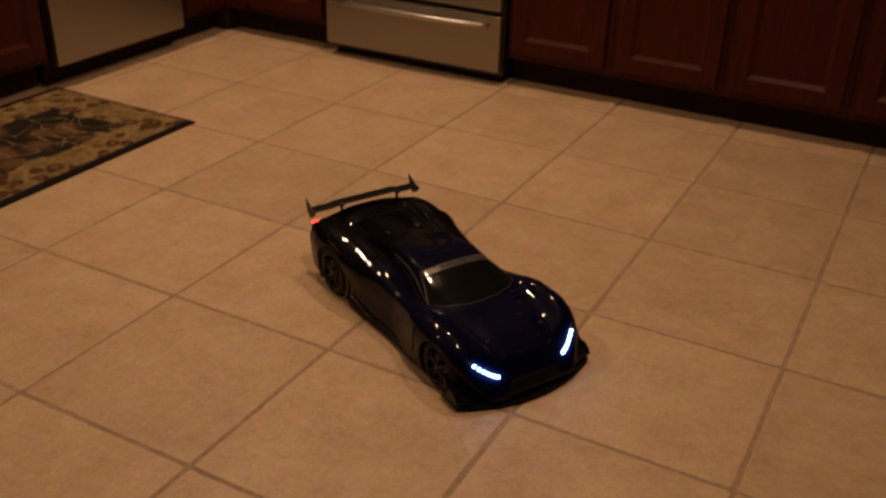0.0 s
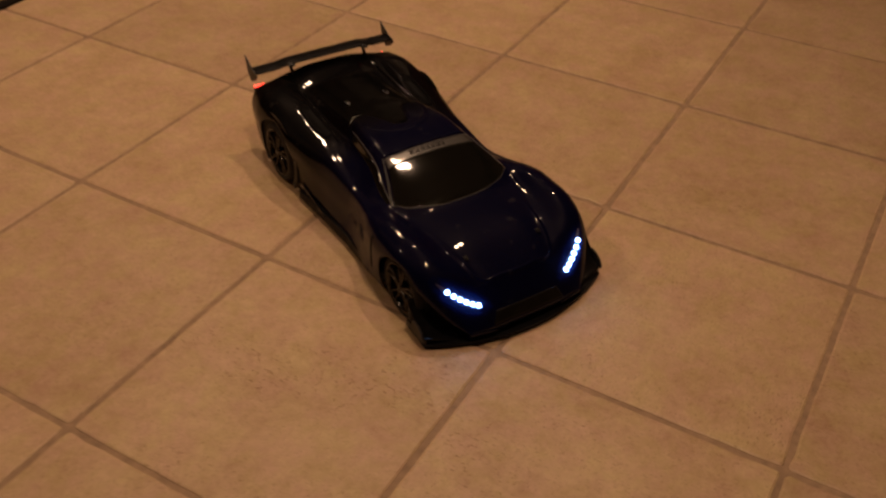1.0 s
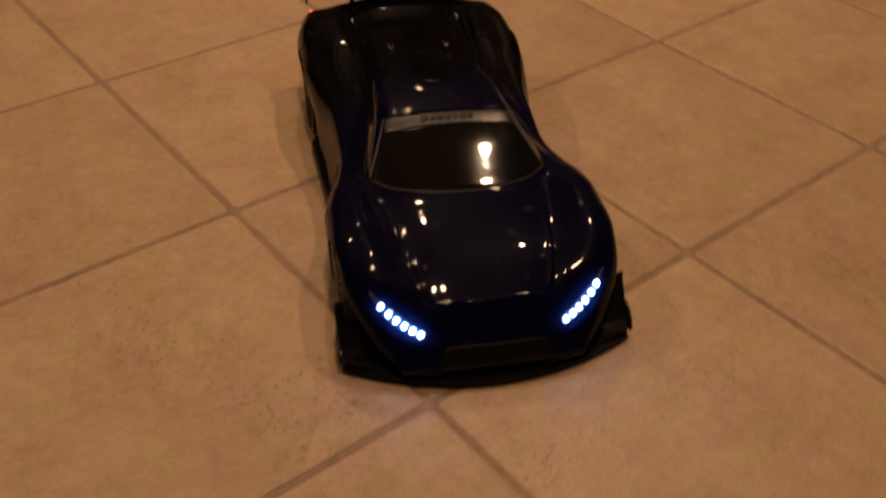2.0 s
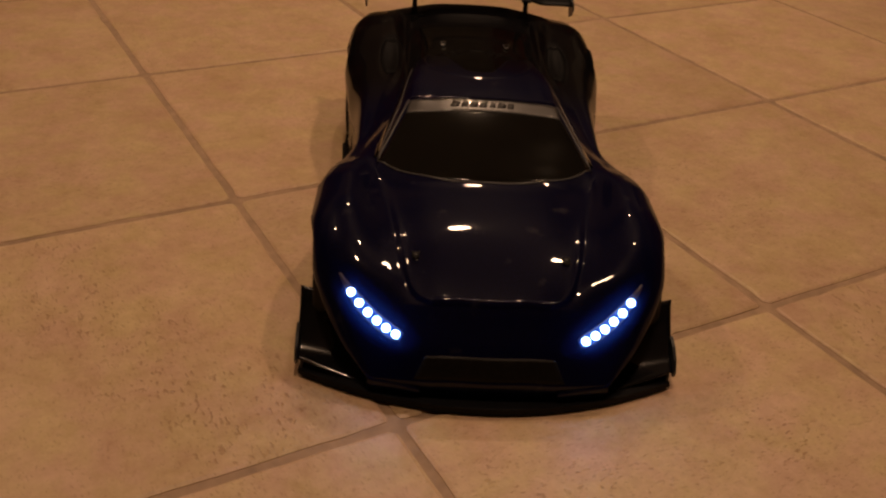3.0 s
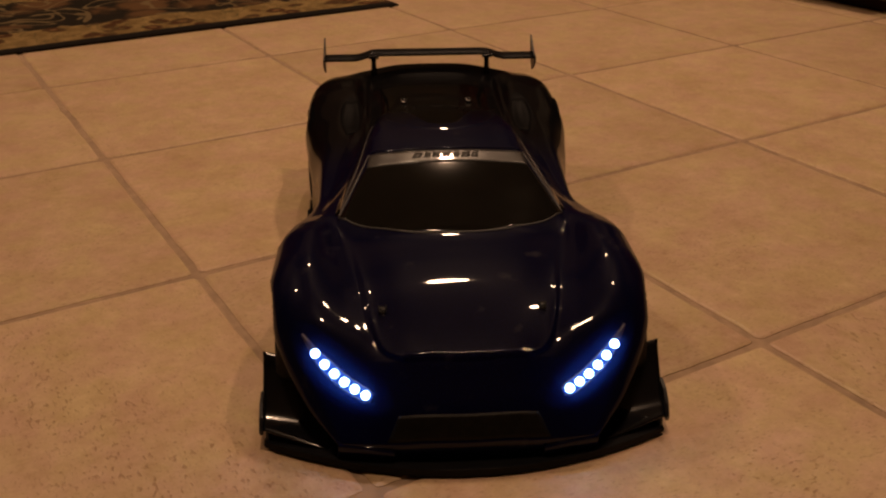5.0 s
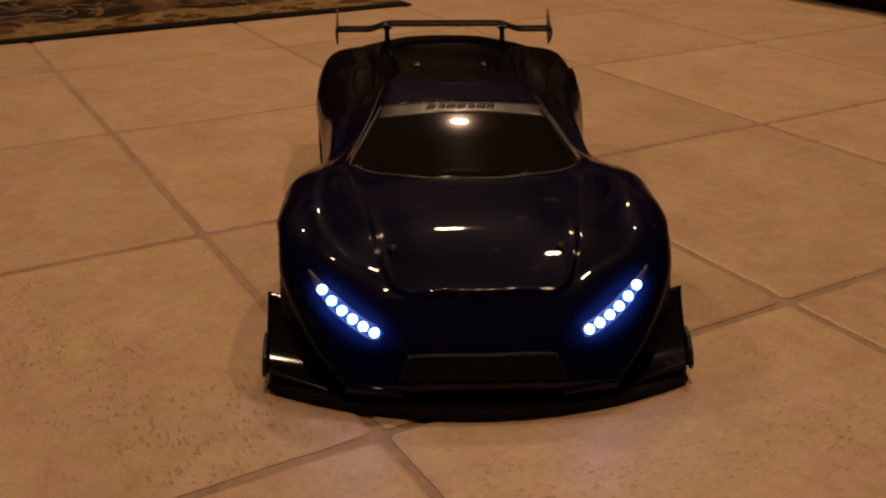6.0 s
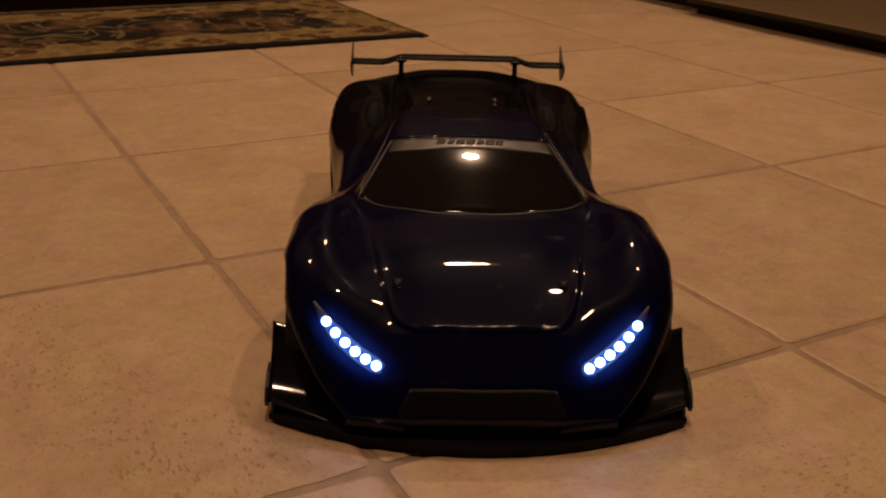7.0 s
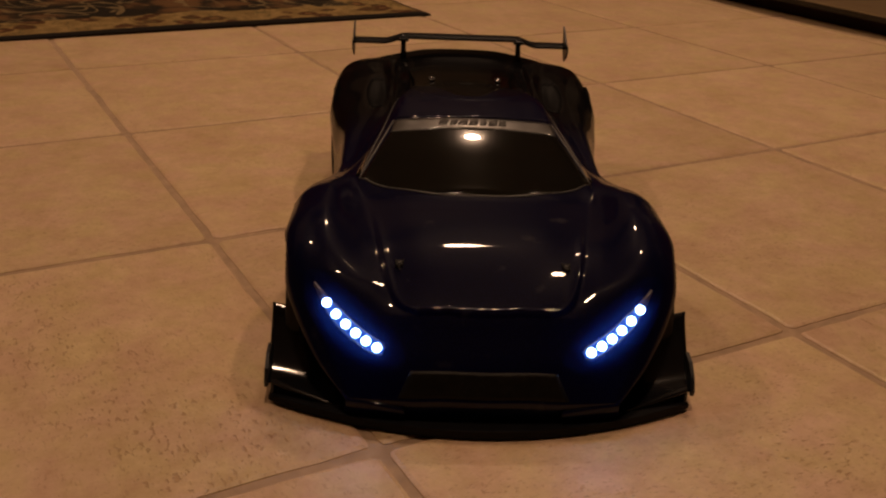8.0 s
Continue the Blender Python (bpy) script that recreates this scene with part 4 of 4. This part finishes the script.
# rear wing
def rear_wing():
    def spine(v):
        a = abs(v)
        t = min(1, max(0, (a - 0.070) / 0.028))
        t = t * t * (3 - 2 * t)
        return 0.1595 - 0.009 * t, -0.634 - 0.010 * t
    foil = [(0.0, 0.0), (-0.003, 0.0022), (-0.010, 0.0030), (-0.020, 0.0022), (-0.029, 0.0018), (-0.029, 0.0006), (-0.020, -0.0006), (-0.010, -0.0018), (-0.003, -0.0016)]
    bm = bmesh.new()
    rows = []
    for k in range(41):
        v = 0.137 * (2 * k / 40 - 1)
        z, x = spine(v)
        rows.append([bm.verts.new((x + a, v, z + b)) for a, b in foil])
    nf = len(foil)
    for r0, r1 in zip(rows, rows[1:]):
        for i in range(nf):
            bm.faces.new((r0[i], r0[(i + 1) % nf], r1[(i + 1) % nf], r1[i]))
    bm.faces.new(rows[0])
    bm.faces.new(rows[-1][::-1])
    wing = part("rear_wing", bm, LIP, CAR, "black raised rear wing", True)
    for sd in (-1, 1):
        ring = [(-0.640, 0.147), (-0.652, 0.136), (-0.668, 0.129), (-0.680, 0.143), (-0.688, 0.171), (-0.676, 0.166), (-0.658, 0.156), (-0.642, 0.153)]
        bm = bmesh.new()
        a = [bm.verts.new((x, sd * 0.1365, z)) for x, z in ring]
        b = [bm.verts.new((x, sd * 0.1385, z)) for x, z in ring]
        bm.faces.new(a)
        bm.faces.new(b[::-1])
        for i in range(len(ring)):
            j = (i + 1) % len(ring)
            bm.faces.new((a[i], a[j], b[j], b[i]))
        part("endplate", bm, MATTE, wing)
        st = part("strut", tube([(-0.628, sd * 0.073, 0.128), (-0.636, sd * 0.073, 0.150), (-0.642, sd * 0.073, 0.161)], [0.0042, 0.0032, 0.0046], 10), PLASTIC, wing, "", True)
        part("bracket", box(-0.655, -0.630, sd * 0.073 - 0.0065, sd * 0.073 + 0.0065, 0.156, 0.160, 0.001), PLASTIC, st)


rear_wing()

for sd in (-1, 1):
    tl = part("tail_light", box(-0.671, -0.652, sd * 0.121 - 0.014, sd * 0.121 + 0.014, 0.103, 0.1145, 0.002), SOCKET, CAR, "tail light with lit red lamps")
    for k in range(3):
        bm = bmesh.new()
        bmesh.ops.create_uvsphere(bm, u_segments=12, v_segments=8, radius=0.0034)
        r = part("led", bm, LED_RED, tl, "lit red lamp", True)
        r.location = (-0.6705, sd * (0.1150 + 0.0075 * k), 0.1135)


# ---------------------------------------------------------------- floor and its tiles
PITCH, JOINT = 0.412, 0.0065
floor = tagged(link("floor", box(X0, X1, Y0, Y1, -0.06, -0.0021), GROUT), "brown grout bed under square beige floor tiles", "floor", kind="structure")


def tile_mesh(seed):
    """A tile with rounded corners and a slightly chipped, uneven edge."""
    h, r, n_side = (PITCH - JOINT) / 2, 0.007, 14
    rnd = random.Random(seed)
    plan = []
    for cx, cy, a0 in ((h - r, h - r, 0), (r - h, h - r, 90), (r - h, r - h, 180), (h - r, r - h, 270)):
        for k in range(3):
            a = radians(a0 + 45 * k)
            plan.append((cx + r * math.cos(a), cy + r * math.sin(a), math.cos(a), math.sin(a)))
        # along the straight side towards the next corner
        a = radians(a0 + 90)
        x0, y0 = cx + r * math.cos(a), cy + r * math.sin(a)
        for k in range(1, n_side):
            d = 2 * (h - r) * (k + rnd.uniform(-0.3, 0.3)) / n_side
            plan.append((x0 - d * math.sin(a), y0 + d * math.cos(a), math.cos(a), math.sin(a)))
    chips = [rnd.uniform(-0.0007, 0.0005) - (0.0016 if rnd.random() < 0.06 else 0) for _ in plan]
    rings = [[(x + (g + c * f) * nx, y + (g + c * f) * ny, z) for (x, y, nx, ny), c in zip(plan, chips)] for g, f, z in ((-0.0042, 1.3, 0.0), (-0.001, 1.0, -0.0012), (0.0, 0.6, -0.006))]
    n = len(plan)
    verts = [p for ring in rings for p in ring]
    faces = [tuple(range(n))]
    for q in range(2):
        for k in range(n):
            j = (k + 1) % n
            faces.append((q * n + k, (q + 1) * n + k, (q + 1) * n + j, q * n + j))
    me = bpy.data.meshes.new("tile")
    me.from_pydata(verts, [], faces)
    me.update()
    me.materials.append(TILE)
    return me


TILE_MESHES = [tile_mesh(seed) for seed in range(4)]
rnd = random.Random(11)
for i in range(-6, 7):
    for j in range(-7, 5):
        t = new("tile", TILE_MESHES[(i + 3 * j) % 4])
        t.parent = floor
        t.location = ((i + 0.5) * PITCH + rnd.uniform(-0.0006, 0.0006), (j + 0.5) * PITCH + rnd.uniform(-0.0006, 0.0006), rnd.uniform(-0.0004, 0.0))
        t.rotation_euler = (rnd.uniform(-0.0008, 0.0008), rnd.uniform(-0.0008, 0.0008), rnd.choice((0, 1, 2, 3)) * math.pi / 2)
